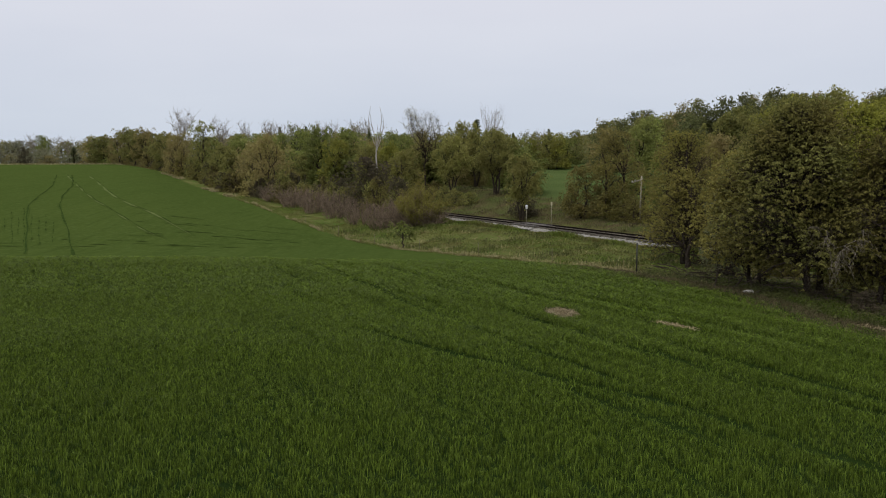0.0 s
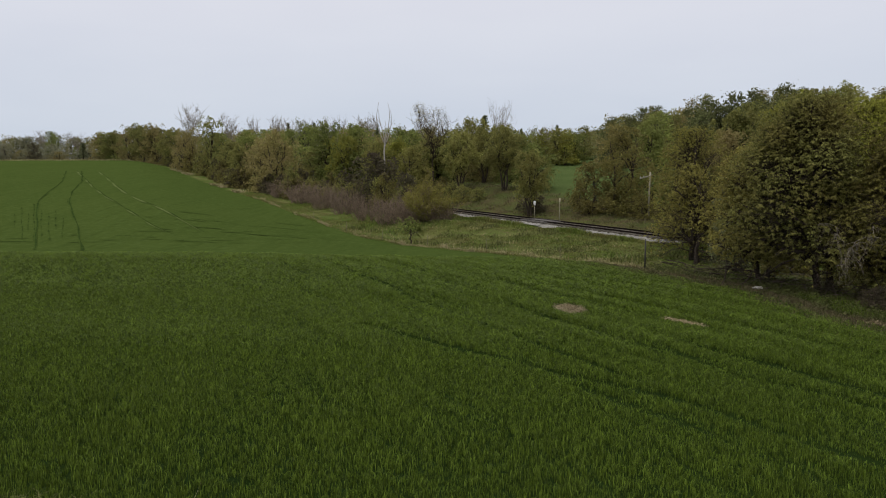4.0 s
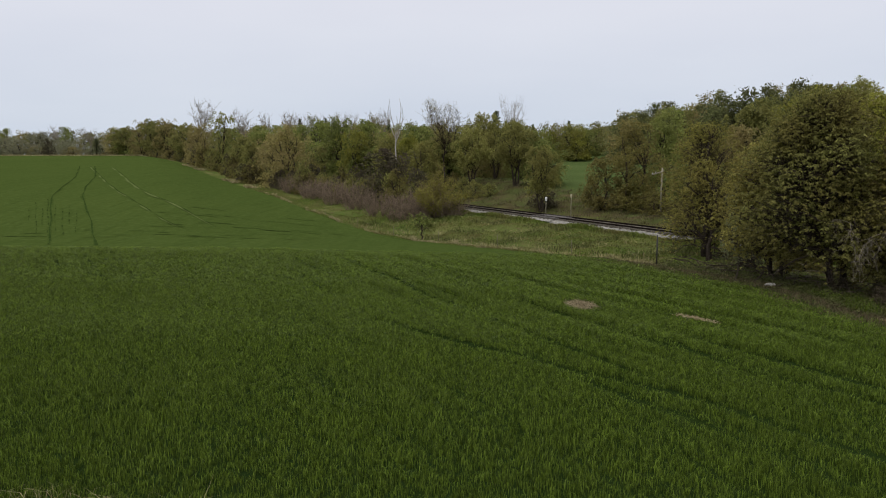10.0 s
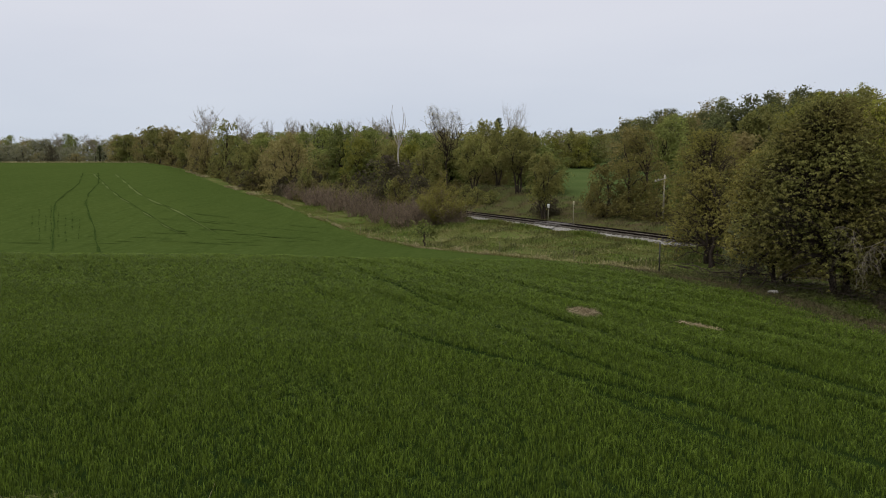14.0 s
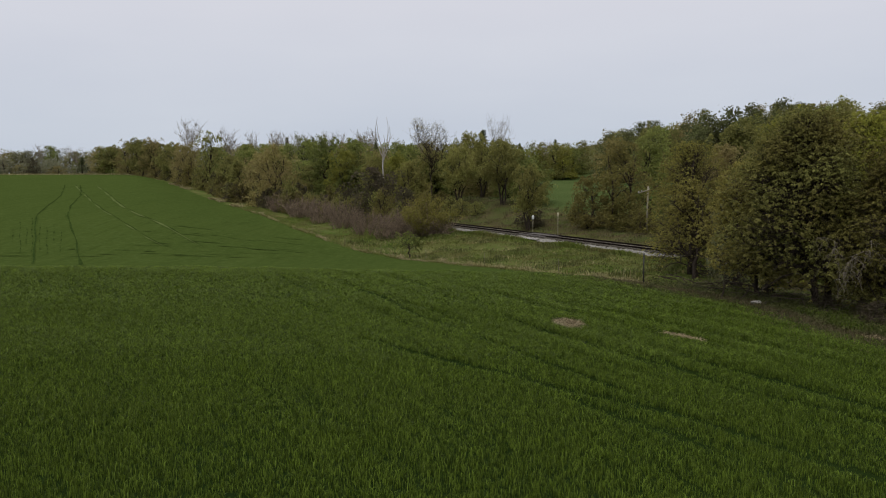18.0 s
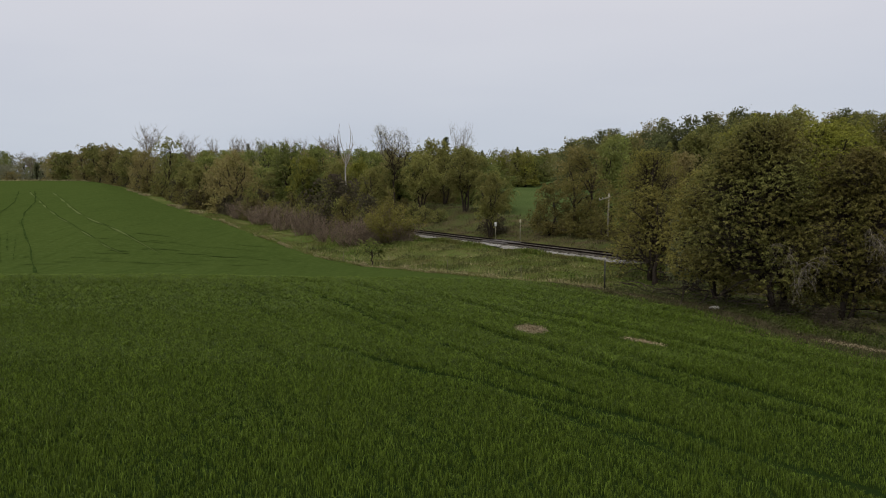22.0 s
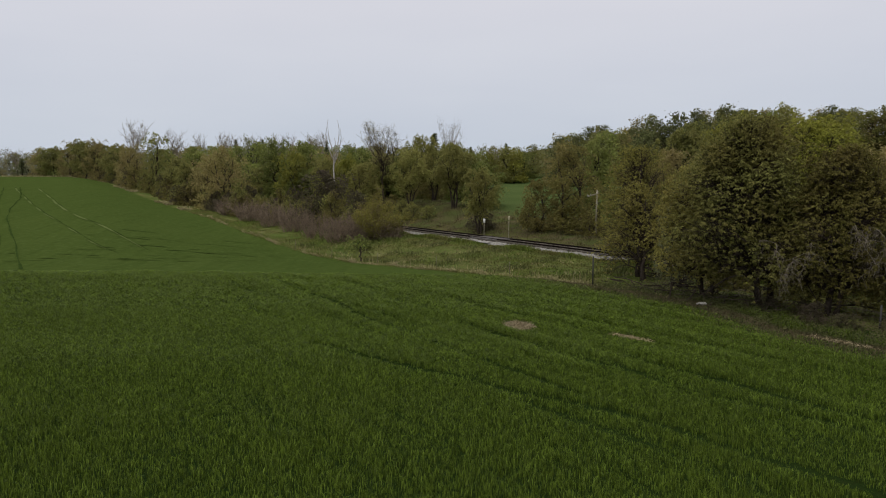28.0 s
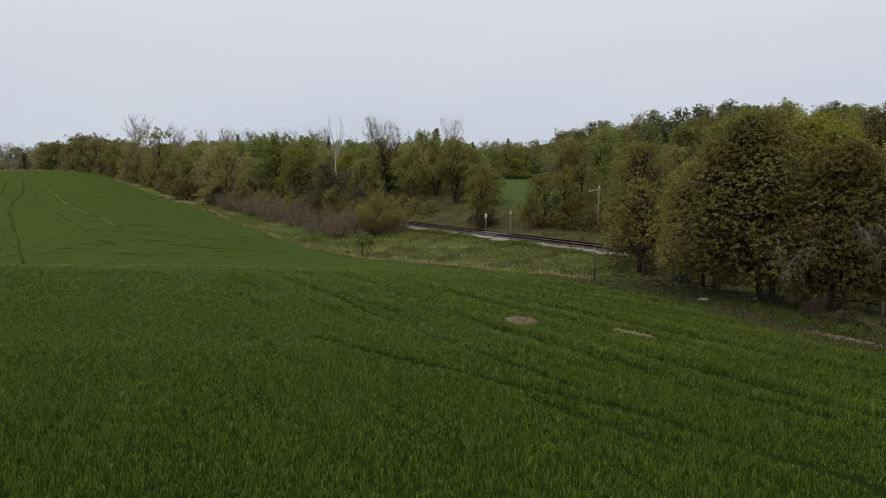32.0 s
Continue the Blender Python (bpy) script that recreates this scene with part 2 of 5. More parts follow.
STRAW = leaf_material("dry_straw", (0.18, 0.142, 0.078), (0.46, 0.385, 0.245), (0.27, 0.215, 0.125), 2.0, 0.1)
DRYGRASS = leaf_material("dry_grass", (0.22, 0.19, 0.09), (0.50, 0.44, 0.25), (0.30, 0.27, 0.12), 0.6, 0.2)
MEADOW = leaf_material("meadow_grass", (0.070, 0.112, 0.018), (0.180, 0.232, 0.039), (0.150, 0.138, 0.046), 0.45, 0.3)
LITTER = leaf_material("leaf_litter", (0.064, 0.051, 0.028), (0.165, 0.132, 0.075), (0.098, 0.088, 0.042), 0.6, 0.1)
WEED = leaf_material("weed_leaf", (0.046, 0.056, 0.016), (0.108, 0.120, 0.032), (0.08, 0.09, 0.03), 0.8, 0.25)
LEAF = {
    "green": leaf_material("green_leaf", (0.106, 0.140, 0.038), (0.325, 0.360, 0.098), (0.195, 0.216, 0.062), 0.35, 0.5),
    "olive": leaf_material("olive_leaf", (0.118, 0.128, 0.036), (0.325, 0.325, 0.098), (0.205, 0.196, 0.064), 0.35, 0.5),
    "tan": leaf_material("budding_leaf", (0.178, 0.161, 0.058), (0.399, 0.350, 0.124), (0.279, 0.230, 0.096), 0.35, 0.5),
    "rust": leaf_material("coppery_leaf", (0.112, 0.104, 0.032), (0.255, 0.236, 0.068), (0.172, 0.146, 0.050), 0.35, 0.5),
    "sunny": leaf_material("light_olive_leaf", (0.145, 0.152, 0.042), (0.390, 0.388, 0.116), (0.245, 0.228, 0.072), 0.35, 0.5),
    # distance haze put into the budding leaf colour: paler and greyer
    "pale": leaf_material("pale_budding_leaf", (0.170, 0.178, 0.108), (0.375, 0.380, 0.235), (0.255, 0.245, 0.150), 0.08, 0.5),
    "dark": leaf_material("dusky_leaf", (0.058, 0.059, 0.032), (0.147, 0.134, 0.066), (0.105, 0.084, 0.058), 0.5, 0.5),
    "willow": leaf_material("yellow_olive_leaf", (0.135, 0.125, 0.030), (0.390, 0.360, 0.094), (0.235, 0.195, 0.056), 1.6, 0.45, 1.0, 0.6),
    "haze": leaf_material("small_bronze_leaf", (0.122, 0.116, 0.026), (0.292, 0.272, 0.062), (0.180, 0.160, 0.044), 0.5, 0.45, 1.0, 0.7),
    "juniper": leaf_material("grey_green_needle", (0.085, 0.095, 0.046), (0.225, 0.235, 0.118), (0.145, 0.152, 0.078), 0.8, 0.3, 1.0, 0.5),
    "spring": leaf_material("bright_spring_leaf", (0.130, 0.150, 0.018), (0.300, 0.310, 0.048), (0.190, 0.180, 0.035), 0.5, 0.4, 1.0, 0.5),
    "lime": leaf_material("lime_leaf", (0.138, 0.155, 0.026), (0.335, 0.329, 0.065), (0.193, 0.190, 0.041), 0.4, 0.5),
    "fresh": leaf_material("grey_green_leaf", (0.096, 0.103, 0.027), (0.310, 0.310, 0.090), (0.190, 0.158, 0.044), 0.6, 0.42, 1.0, 0.7),
    "hill": leaf_material("dusky_green_leaf", (0.074, 0.092, 0.034), (0.215, 0.232, 0.090), (0.128, 0.134, 0.054), 0.12, 0.4),
    # dull copper, darkened further for the shade where the fence-row crowns merge
    "copper": leaf_material("dull_copper_leaf", (0.070, 0.067, 0.016), (0.195, 0.182, 0.045), (0.115, 0.090, 0.026), 0.9, 0.38, 1.0, 0.7),
    "conifer": leaf_material("conifer_needle", (0.056, 0.074, 0.028), (0.140, 0.162, 0.062), (0.090, 0.106, 0.042), 0.5, 0.1),
}
BARK = rough_material("grey_brown_bark", (0.024, 0.019, 0.015), (0.075, 0.060, 0.047), 5.0, 0.9, 0.6, 40.0, 0, (1, 1, 0.25))
PALEBARK = rough_material("pale_dead_wood", (0.24, 0.21, 0.18), (0.46, 0.43, 0.39), 3.0, 0.85, 0.4, 30.0, 0, (1, 1, 0.3))
TWIG = rough_material("purple_brown_twig", (0.066, 0.050, 0.036), (0.290, 0.222, 0.158), 2.0, 0.85, 0.0, 30.0)
GREYTWIG = rough_material("grey_twig", (0.15, 0.13, 0.10), (0.30, 0.26, 0.20), 2.0, 0.85, 0.0, 30.0)
BALLAST = rough_material("ballast_stone", (0.13, 0.124, 0.11), (0.36, 0.345, 0.31), 9.0, 0.95, 0.8, 26.0)
OILY = rough_material("oily_track_ballast", (0.062, 0.056, 0.045), (0.165, 0.150, 0.122), 9.0, 0.95, 0.8, 26.0)
SLEEPER = rough_material("weathered_sleeper_timber", (0.046, 0.041, 0.034), (0.125, 0.112, 0.092), 3.0, 0.85, 0.5, 50.0, 0, (0.3, 1, 1))
RAIL = rough_material("rusty_rail_steel", (0.008, 0.006, 0.005), (0.024, 0.017, 0.013), 2.0, 0.85, 0.2, 80.0, 0.0)
PLANK = rough_material("weathered_plank", (0.055, 0.050, 0.046), (0.15, 0.14, 0.13), 4.0, 0.85, 0.4, 60.0)
STEEL = rough_material("dark_steel_post", (0.018, 0.020, 0.018), (0.05, 0.048, 0.042), 8.0, 0.6, 0.2, 60.0, 0.4)
FENCEWOOD = rough_material("grey_fence_post_timber", (0.10, 0.092, 0.064), (0.20, 0.18, 0.13), 5.0, 0.9, 0.5, 50.0, 0, (1, 1, 0.2))
POSTWOOD = rough_material("weathered_post_timber", (0.19, 0.175, 0.122), (0.36, 0.33, 0.24), 5.0, 0.9, 0.5, 50.0, 0, (1, 1, 0.2))
WHITE = rough_material("white_enamel_plate", (0.70, 0.70, 0.69), (0.82, 0.82, 0.81), 3.0, 0.5, 0.0, 30.0)
CREAM = rough_material("faded_yellow_plate", (0.42, 0.38, 0.24), (0.55, 0.50, 0.34), 3.0, 0.6, 0.0, 30.0)
STONE = rough_material("pale_limestone", (0.20, 0.19, 0.17), (0.48, 0.46, 0.42), 5.0, 0.9, 0.5, 40.0)
GLASS = rough_material("grey_insulator", (0.30, 0.32, 0.32), (0.5, 0.52, 0.52), 5.0, 0.2, 0.0, 30.0)


# ---- mesh helpers ----
class Shape:
    """Gathers vertices and faces of one mesh."""

    def __init__(self):
        self.v, self.q, self.t, self.n = [], [], [], 0

    def add(self, v, q=(), t=()):
        v = np.asarray(v, float).reshape(-1, 3)
        if len(q):
            self.q.append(np.asarray(q, int).reshape(-1, 4) + self.n)
        if len(t):
            self.t.append(np.asarray(t, int).reshape(-1, 3) + self.n)
        self.v.append(v)
        self.n += len(v)
        return self

    def tube(self, pts, radii, sides=6, cap=True):
        pts = np.asarray(pts, float)
        k = len(pts)
        d = np.gradient(pts, axis=0)
        d /= np.linalg.norm(d, axis=1)[:, None] + 1e-9
        ref = np.where(np.abs(d[:, 2:3]) > 0.9, np.array([[1.0, 0, 0]]), np.array([[0, 0, 1.0]]))
        a = np.cross(d, ref)
        a /= np.linalg.norm(a, axis=1)[:, None] + 1e-9
        b = np.cross(d, a)
        for i in range(1, k):
            if (a[i] * a[i - 1]).sum() < 0:
                a[i], b[i] = -a[i], -b[i]
        th = np.arange(sides) / sides * 2 * np.pi
        r = np.asarray(radii, float)[:, None, None]
        v = pts[:, None] + r * (np.cos(th)[None, :, None] * a[:, None] + np.sin(th)[None, :, None] * b[:, None])
        i, j = np.meshgrid(np.arange(k - 1), np.arange(sides), indexing="ij")
        jn = (j + 1) % sides
        q = np.stack([i * sides + j, i * sides + jn, (i + 1) * sides + jn, (i + 1) * sides + j], -1).reshape(-1, 4)
        t = []
        if cap:
            for j in range(1, sides - 1):
                t += [(0, j + 1, j), ((k - 1) * sides, (k - 1) * sides + j, (k - 1) * sides + j + 1)]
        return self.add(v, q, t)

    def box(self, size, at=(0, 0, 0), m=None, bevel=0.0):
        bm = bmesh.new()
        bmesh.ops.create_cube(bm, size=1.0)
        for v in bm.verts:
            v.co = Vector((v.co.x * size[0], v.co.y * size[1], v.co.z * size[2]))
        if bevel:
            bmesh.ops.bevel(bm, geom=bm.edges[:], offset=bevel, segments=1, affect="EDGES")
        bmesh.ops.triangulate(bm, faces=bm.faces[:])
        vs = np.array([((m @ v.co) if m else v.co) + Vector(at) for v in bm.verts])
        ts = [[v.index for v in f.verts] for f in bm.faces]
        bm.free()
        return self.add(vs, (), ts)

    def mesh(self, name, material, smooth_faces=False):
        me = bpy.data.meshes.new(name)
        v = np.concatenate(self.v) if self.v else np.zeros((0, 3))
        q = np.concatenate(self.q) if self.q else np.zeros((0, 4), int)
        t = np.concatenate(self.t) if self.t else np.zeros((0, 3), int)
        me.vertices.add(len(v))
        me.vertices.foreach_set("co", v.astype(np.float32).ravel())
        loops = np.concatenate([q.ravel(), t.ravel()]).astype(np.int32)
        me.loops.add(len(loops))
        me.loops.foreach_set("vertex_index", loops)
        me.polygons.add(len(q) + len(t))
        starts = np.concatenate([np.arange(len(q)) * 4, len(q) * 4 + np.arange(len(t)) * 3]).astype(np.int32)
        me.polygons.foreach_set("loop_start", starts)
        if smooth_faces:
            me.polygons.foreach_set("use_smooth", np.ones(len(q) + len(t), bool))
        me.materials.append(material)
        me.update(calc_edges=True)
        me.validate()
        return me


def part(name, shape, material, parent=None, label="", smooth_faces=False):
    """One mesh object, under a thing where a parent is given."""
    me = shape if isinstance(shape, bpy.types.Mesh) else shape.mesh(name, material, smooth_faces)
    ob = new(name, me)
    ob.parent = parent
    return tagged(ob, label)


def thing(name, label, category, group="", at=None):
    ob = new(name)
    ob.empty_display_size = 0.2
    if at is not None:
        ob.location = at
    return tagged(ob, label, category, group)


def leaves(shape, rng, c, length, width, up=0.4, droop=0.0):
    """Rhombic leaves at the points c."""
    k = len(c)
    nrm = rng.normal(size=(k, 3)) + np.array([0, 0, up * 2])
    nrm /= np.linalg.norm(nrm, axis=1)[:, None]
    a = rng.normal(size=(k, 3)) - np.array([0, 0, droop * 2])
    a -= (a * nrm).sum(1)[:, None] * nrm
    a /= np.linalg.norm(a, axis=1)[:, None]
    b = np.cross(nrm, a)
    sz = rng.uniform(0.65, 1.35, (k, 1))
    a, b = a * length * 0.5 * sz, b * width * 0.5 * sz
    fold = nrm * width * 0.18 * sz
    v = np.stack([c - a, c + b - a * 0.15 + fold, c + a, c - b - a * 0.15 + fold], 1)
    shape.add(v, np.arange(k * 4).reshape(k, 4))


def bent(rng, p, q, k=5, wob=0.08, lift=0.15):
    """A crooked line from p to q that bows upward."""
    p, q = np.asarray(p, float), np.asarray(q, float)
    t = np.linspace(0, 1, k)[:, None]
    ln = np.linalg.norm(q - p)
    pts = p + (q - p) * t + np.array([0, 0, 1.0]) * (lift * ln * np.sin(np.pi * t * 0.9)) * 0.5
    jit = rng.normal(size=(k, 3)) * wob * ln
    jit[0] = jit[-1] = 0
    return pts + jit * np.sin(np.pi * t)


# ---- ground ----
def build_ground():
    gx = 12.0 * np.sinh(np.linspace(-6.0, 6.0, 231))
    gy = 45.0 + 14.0 * np.sinh(np.linspace(-4.2, 6.0, 261))
    x, y = np.meshgrid(gx, gy, indexing="ij")
    z = terrain(x, y) + 0.03 * np.sin(x * 1.7 + 0.6 * y) * np.sin(y * 1.1)
    i, j = np.meshgrid(np.arange(len(gx) - 1), np.arange(len(gy) - 1), indexing="ij")
    n = len(gy)
    q = np.stack([i * n + j, (i + 1) * n + j, (i + 1) * n + j + 1, i * n + j + 1], -1).reshape(-1, 4)
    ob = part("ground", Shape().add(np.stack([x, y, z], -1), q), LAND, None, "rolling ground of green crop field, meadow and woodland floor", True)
    tagged(ob, "", "ground", "", "structure")


build_ground()


# ---- trees ----
def crown_lobes(rng, h, w, low, count):
    """Centres and radii of the masses of a crown."""
    out = []
    for i in range(count):
        f = (i + 0.5) / count
        zz = low + (0.95 - low) * f ** 0.9
        up = (zz - low) / (1.0 - low)
        prof = math.sin(math.pi * (0.14 + 0.78 * up)) ** 0.75
        ang = i * 2.4 + rng.uniform(-0.5, 0.5)
        rad = w * 0.5 * prof * rng.uniform(0.30, 0.74)
        out.append((np.array([rad * math.cos(ang), rad * math.sin(ang), h * zz * rng.uniform(0.94, 1.0)]), w * rng.uniform(0.17, 0.27)))
    for i in range(count // 3):
        ang, rad = i * 2.1 + rng.uniform(0, 1), w * rng.uniform(0.22, 0.40)
        out.append((np.array([rad * math.cos(ang), rad * math.sin(ang), h * (low + rng.uniform(0.03, 0.2))]), w * rng.uniform(0.15, 0.22)))
    out.append((np.array([rng.uniform(-0.06, 0.06) * w, rng.uniform(-0.06, 0.06) * w, h * 0.90]), w * 0.16))
    return out


def build_tree(name, seed, h, w, leaf, n_leaf, size, label, low=0.22, lobes=13, stems=1, twigs=22, fuzz=0.16, sparse=1.0, category="tree"):
    """A tapered trunk with limbs and a crown of leaf clusters on twigs."""
    rng = np.random.default_rng(seed)
    ob = thing(name, label, category)
    r0 = 0.020 * h + 0.03
    masses = crown_lobes(rng, h, w, low, lobes)
    trunk = Shape()
    lines = []
    for k in range(stems):
        ang = k * 2 * math.pi / max(1, stems) + seed
        foot = np.array([0.16 * math.cos(ang), 0.16 * math.sin(ang), -0.25]) * (stems > 1) + np.array([0, 0, -0.25]) * (stems == 1)
        lean = (0.16 if stems > 1 else 0.05) * h
        top = np.array([lean * math.cos(ang) + rng.normal() * 0.03 * h, lean * math.sin(ang) + rng.normal() * 0.03 * h, 0.82 * h])
        pts = bent(rng, foot, top, 9, 0.025, 0.0)
        rad = r0 / stems ** 0.4 * (1 - np.linspace(0, 1, 9)) ** 0.8 + 0.012
        rad[0] *= 1.35
        rad *= 0.6 if stems > 3 else 1.0
        trunk.tube(pts, rad, 6)
        lines.append(pts)
    clusters, radii = [], []
    for c, r in masses:
        pts = lines[int(rng.integers(len(lines)))]
        zs = max(0.10 * h, c[2] * rng.uniform(0.45, 0.75))
        start = np.array([np.interp(zs, pts[:, 2], pts[:, a]) for a in range(3)])
        ln = np.linalg.norm(c - start)
        path = bent(rng, start, c, 6, 0.06, 0.2)
        trunk.tube(path, np.linspace(min(0.34 * r0, 0.02 + 0.03 * ln), 0.010, 6), 4, False)
        for k in range(twigs):
            d = rng.normal(size=3)
            d /= np.linalg.norm(d)
            d[2] = d[2] * 0.8 + 0.12
            e2 = c + d * r * (rng.uniform(0.5, 1.08) if fuzz < 0.2 else rng.uniform(0.4, 0.92))
            s2 = path[int(rng.integers(2, 6))]
            if k % 2 == 0 and fuzz < 0.2:
                trunk.tube(bent(rng, s2, e2, 4, 0.08, 0.1), np.linspace(0.014, 0.006, 4), 3, False)
            clusters.append(e2)
            radii.append(r)
    part("trunk", trunk, BARK, ob, "", True)
    clusters, radii = np.array(clusters), np.array(radii)
    keep = rng.random(len(clusters)) < sparse
    clusters, radii = clusters[keep], radii[keep]
    pick = rng.integers(len(clusters), size=n_leaf)
    span = radii[pick] * fuzz
    off = rng.normal(size=(n_leaf, 3))
    if fuzz < 0.2:
        off *= span[:, None] * np.array([1.15, 1.15, 0.45])
    else:
        off *= (1.7 * rng.random(n_leaf) ** 0.33 / np.linalg.norm(off, axis=1) * span)[:, None]
    if fuzz < 0.2:
        off[:, 2] -= 0.55 * (off[:, 0] ** 2 + off[:, 1] ** 2) / span
    pos = clusters[pick] + off
    pos[:, 2] = np.maximum(pos[:, 2], 0.10)
    crown = Shape()
    leaves(crown, rng, pos, size * 1.25, size * 0.8, 0.5 if fuzz < 0.2 else 0.12)
    part("crown", crown, LEAF[leaf], ob)
    return ob


def sprays(shape, rng, c, axis, rad, count, width=0.50, droop=0.70):
    """Rosettes of drooping leaves: at each point c, count leaves fall outward from the axis."""
    k = len(c)
    ref = rng.normal(size=(k, 3))
    a = np.cross(axis, ref)
    a /= np.linalg.norm(a, axis=1)[:, None]
    b = np.cross(axis, a)
    for j in range(count):
        th = 2 * np.pi * j / count + rng.uniform(-0.5, 0.5, (k, 1))
        out = np.cos(th) * a + np.sin(th) * b
        ln = rad[:, None] * rng.uniform(0.65, 1.3, (k, 1))
        fall = droop * rng.uniform(0.3, 1.5, (k, 1))
        way = out - axis * fall
        way /= np.linalg.norm(way, axis=1)[:, None]
        side = np.cross(way, axis)
        side /= np.linalg.norm(side, axis=1)[:, None] + 1e-9
        base = c + way * ln * 0.12 + axis * rng.uniform(-0.25, 0.25, (k, 1)) * ln
        mid = base + way * ln * 0.48 + axis * ln * 0.07
        half = side * ln * width * 0.5
        tip = base + way * ln - axis * ln * 0.10
        shape.add(np.stack([base, mid + half, tip, mid - half], 1), np.arange(k * 4).reshape(k, 4))


def build_near_tree(seed, h, w, leaf, label, low=0.2, lobes=24, per=110, rad=0.13, stems=1, shift=(0.0, 0.0), drapes=0, count=8):
    """A tree seen close by: leaning stems, limbs, twigs and rosettes of young leaves."""
    rng = np.random.default_rng(seed)
    ob = thing("tree", label, "tree")
    r0 = 0.021 * h + 0.03
    sx = np.array([shift[0], shift[1], 0.0])
    masses = []
    for c, r in crown_lobes(rng, h, w, low, lobes):
        thin = 1.0 - 0.42 * max(0.0, c[2] / h - 0.45) / 0.5
        masses.append((c * np.array([thin, thin, 1.0]) + sx * min(1.0, c[2] / (0.5 * h)), r * 0.92 * (0.55 + 0.45 * thin)))
    trunk, lines = Shape(), []
    for k in range(stems):
        ang = k * 2 * math.pi / stems + seed
        spread = 0.14 * (stems > 1)
        foot = np.array([spread * math.cos(ang), spread * math.sin(ang), -0.25])
        lean = (0.15 if stems > 1 else 0.03) * h
        top = sx + np.array([lean * math.cos(ang) + rng.normal() * 0.03 * h, lean * math.sin(ang) + rng.normal() * 0.03 * h, 0.84 * h])
        pts = bent(rng, foot, top, 10, 0.03, 0.0)
        size = r0 / stems ** 0.55 * (1 - np.linspace(0, 1, 10)) ** 0.8 + 0.012
        size[0] *= 1.45
        trunk.tube(pts, size, 9)
        lines.append(pts)
    part("trunk", trunk, BARK, ob, "", True)
    heads, axes = [], []
    for c, r in masses:
        pts = lines[int(np.argmin([np.hypot(*(q[5, :2] - c[:2])) for q in lines]))]
        zs = max(0.14 * h, c[2] * rng.uniform(0.45, 0.75))
        start = np.array([np.interp(zs, pts[:, 2], pts[:, a]) for a in range(3)])
        ln = np.linalg.norm(c - start)
        limb = Shape()
        path = bent(rng, start, c, 7, 0.05, 0.2)
        limb.tube(path, np.linspace(min(0.45 * r0, 0.025 + 0.026 * ln), 0.014, 7), 5)
        many = per if c[2] > 0.5 * h else int(per * (0.62 if c[2] > 0.3 * h else 0.4))
        d = rng.normal(size=(many, 3)) + np.array([0, 0, 0.30])
        d /= np.linalg.norm(d, axis=1)[:, None]
        head = c + d * r * rng.uniform(0.35, 1.06, (many, 1)) ** 0.6 * np.array([1.12, 1.12, 0.86])
        head[:, 2] = np.maximum(head[:, 2], 0.12 + 0.25 * rng.random(many))
        for k in range(0, many, 5):
            s2 = path[int(rng.integers(2, 7))]
            limb.tube(bent(rng, s2, head[k], 4, 0.08, 0.1), np.linspace(0.011, 0.004, 4), 3, False)
        axis = 0.5 * d + np.array([0, 0, 0.9]) + 0.28 * rng.normal(size=(many, 3))
        heads.append(head)
        axes.append(axis / np.linalg.norm(axis, axis=1)[:, None])
        part("limb", limb, BARK, ob, "", True)
    for k in range(6):
        pts = lines[int(rng.integers(len(lines)))]
        s = pts[int(rng.integers(1, 4))]
        ang, ln = rng.uniform(0, 6.28), w * rng.uniform(0.28, 0.5)
        path = bent(rng, s, s + np.array([ln * math.cos(ang), ln * math.sin(ang), rng.uniform(-0.6, 0.4) - 0.2 * s[2]]), 6, 0.10, 0.25)
        path[:, 2] = np.maximum(path[:, 2], 0.06)
        limb = Shape().tube(path, np.linspace(0.034, 0.009, 6), 5)
        for m in range(16):
            s2 = path[int(rng.integers(1, 6))]
            e2 = s2 + rng.normal(size=3) * np.array([0.36, 0.36, 0.26])
            e2[2] = max(0.05, e2[2])
            limb.tube(bent(rng, s2, e2, 4, 0.12, -0.1), np.linspace(0.011, 0.004, 4), 3, False)
            if m % 2:
                heads.append(e2[None])
                axes.append(np.array([[0.0, 0.0, 1.0]]))
        part("low_limb", limb, BARK, ob, "dark low limb with fine twigs", True)
    for k in range(drapes):
        ang = radians(240) + rng.uniform(-0.9, 0.9)
        z0 = rng.uniform(1.6, 2.9)
        s = sx * 0.6 + np.array([0.5 * math.cos(ang), 0.5 * math.sin(ang), z0])
        ln = w * rng.uniform(0.36, 0.52)
        path = bent(rng, s, s + np.array([ln * math.cos(ang), ln * math.sin(ang), rng.uniform(-0.5, 0.2)]), 6, 0.07, 0.3)
        limb = Shape().tube(path, np.linspace(0.014, 0.006, 6), 5)
        for m in range(34):
            s2 = path[int(rng.integers(2, 6))]
            e2 = s2 + np.array([rng.normal() * 0.22, rng.normal() * 0.22, -rng.uniform(0.2, 1.0)])
            e2[2] = max(0.1, e2[2])
            limb.tube(bent(rng, s2, e2, 5, 0.12, 0.2), np.linspace(0.0055, 0.003, 5), 3, False)
        part("bare_limb", limb, GREYTWIG, ob, "grey leafless limb with hanging twigs", True)
    heads, axes = np.concatenate(heads), np.concatenate(axes)
    crown = Shape()
    sprays(crown, rng, heads, axes, rad * rng.uniform(0.7, 1.35, len(heads)), count)
    part("crown", crown, LEAF[leaf], ob)
    return ob


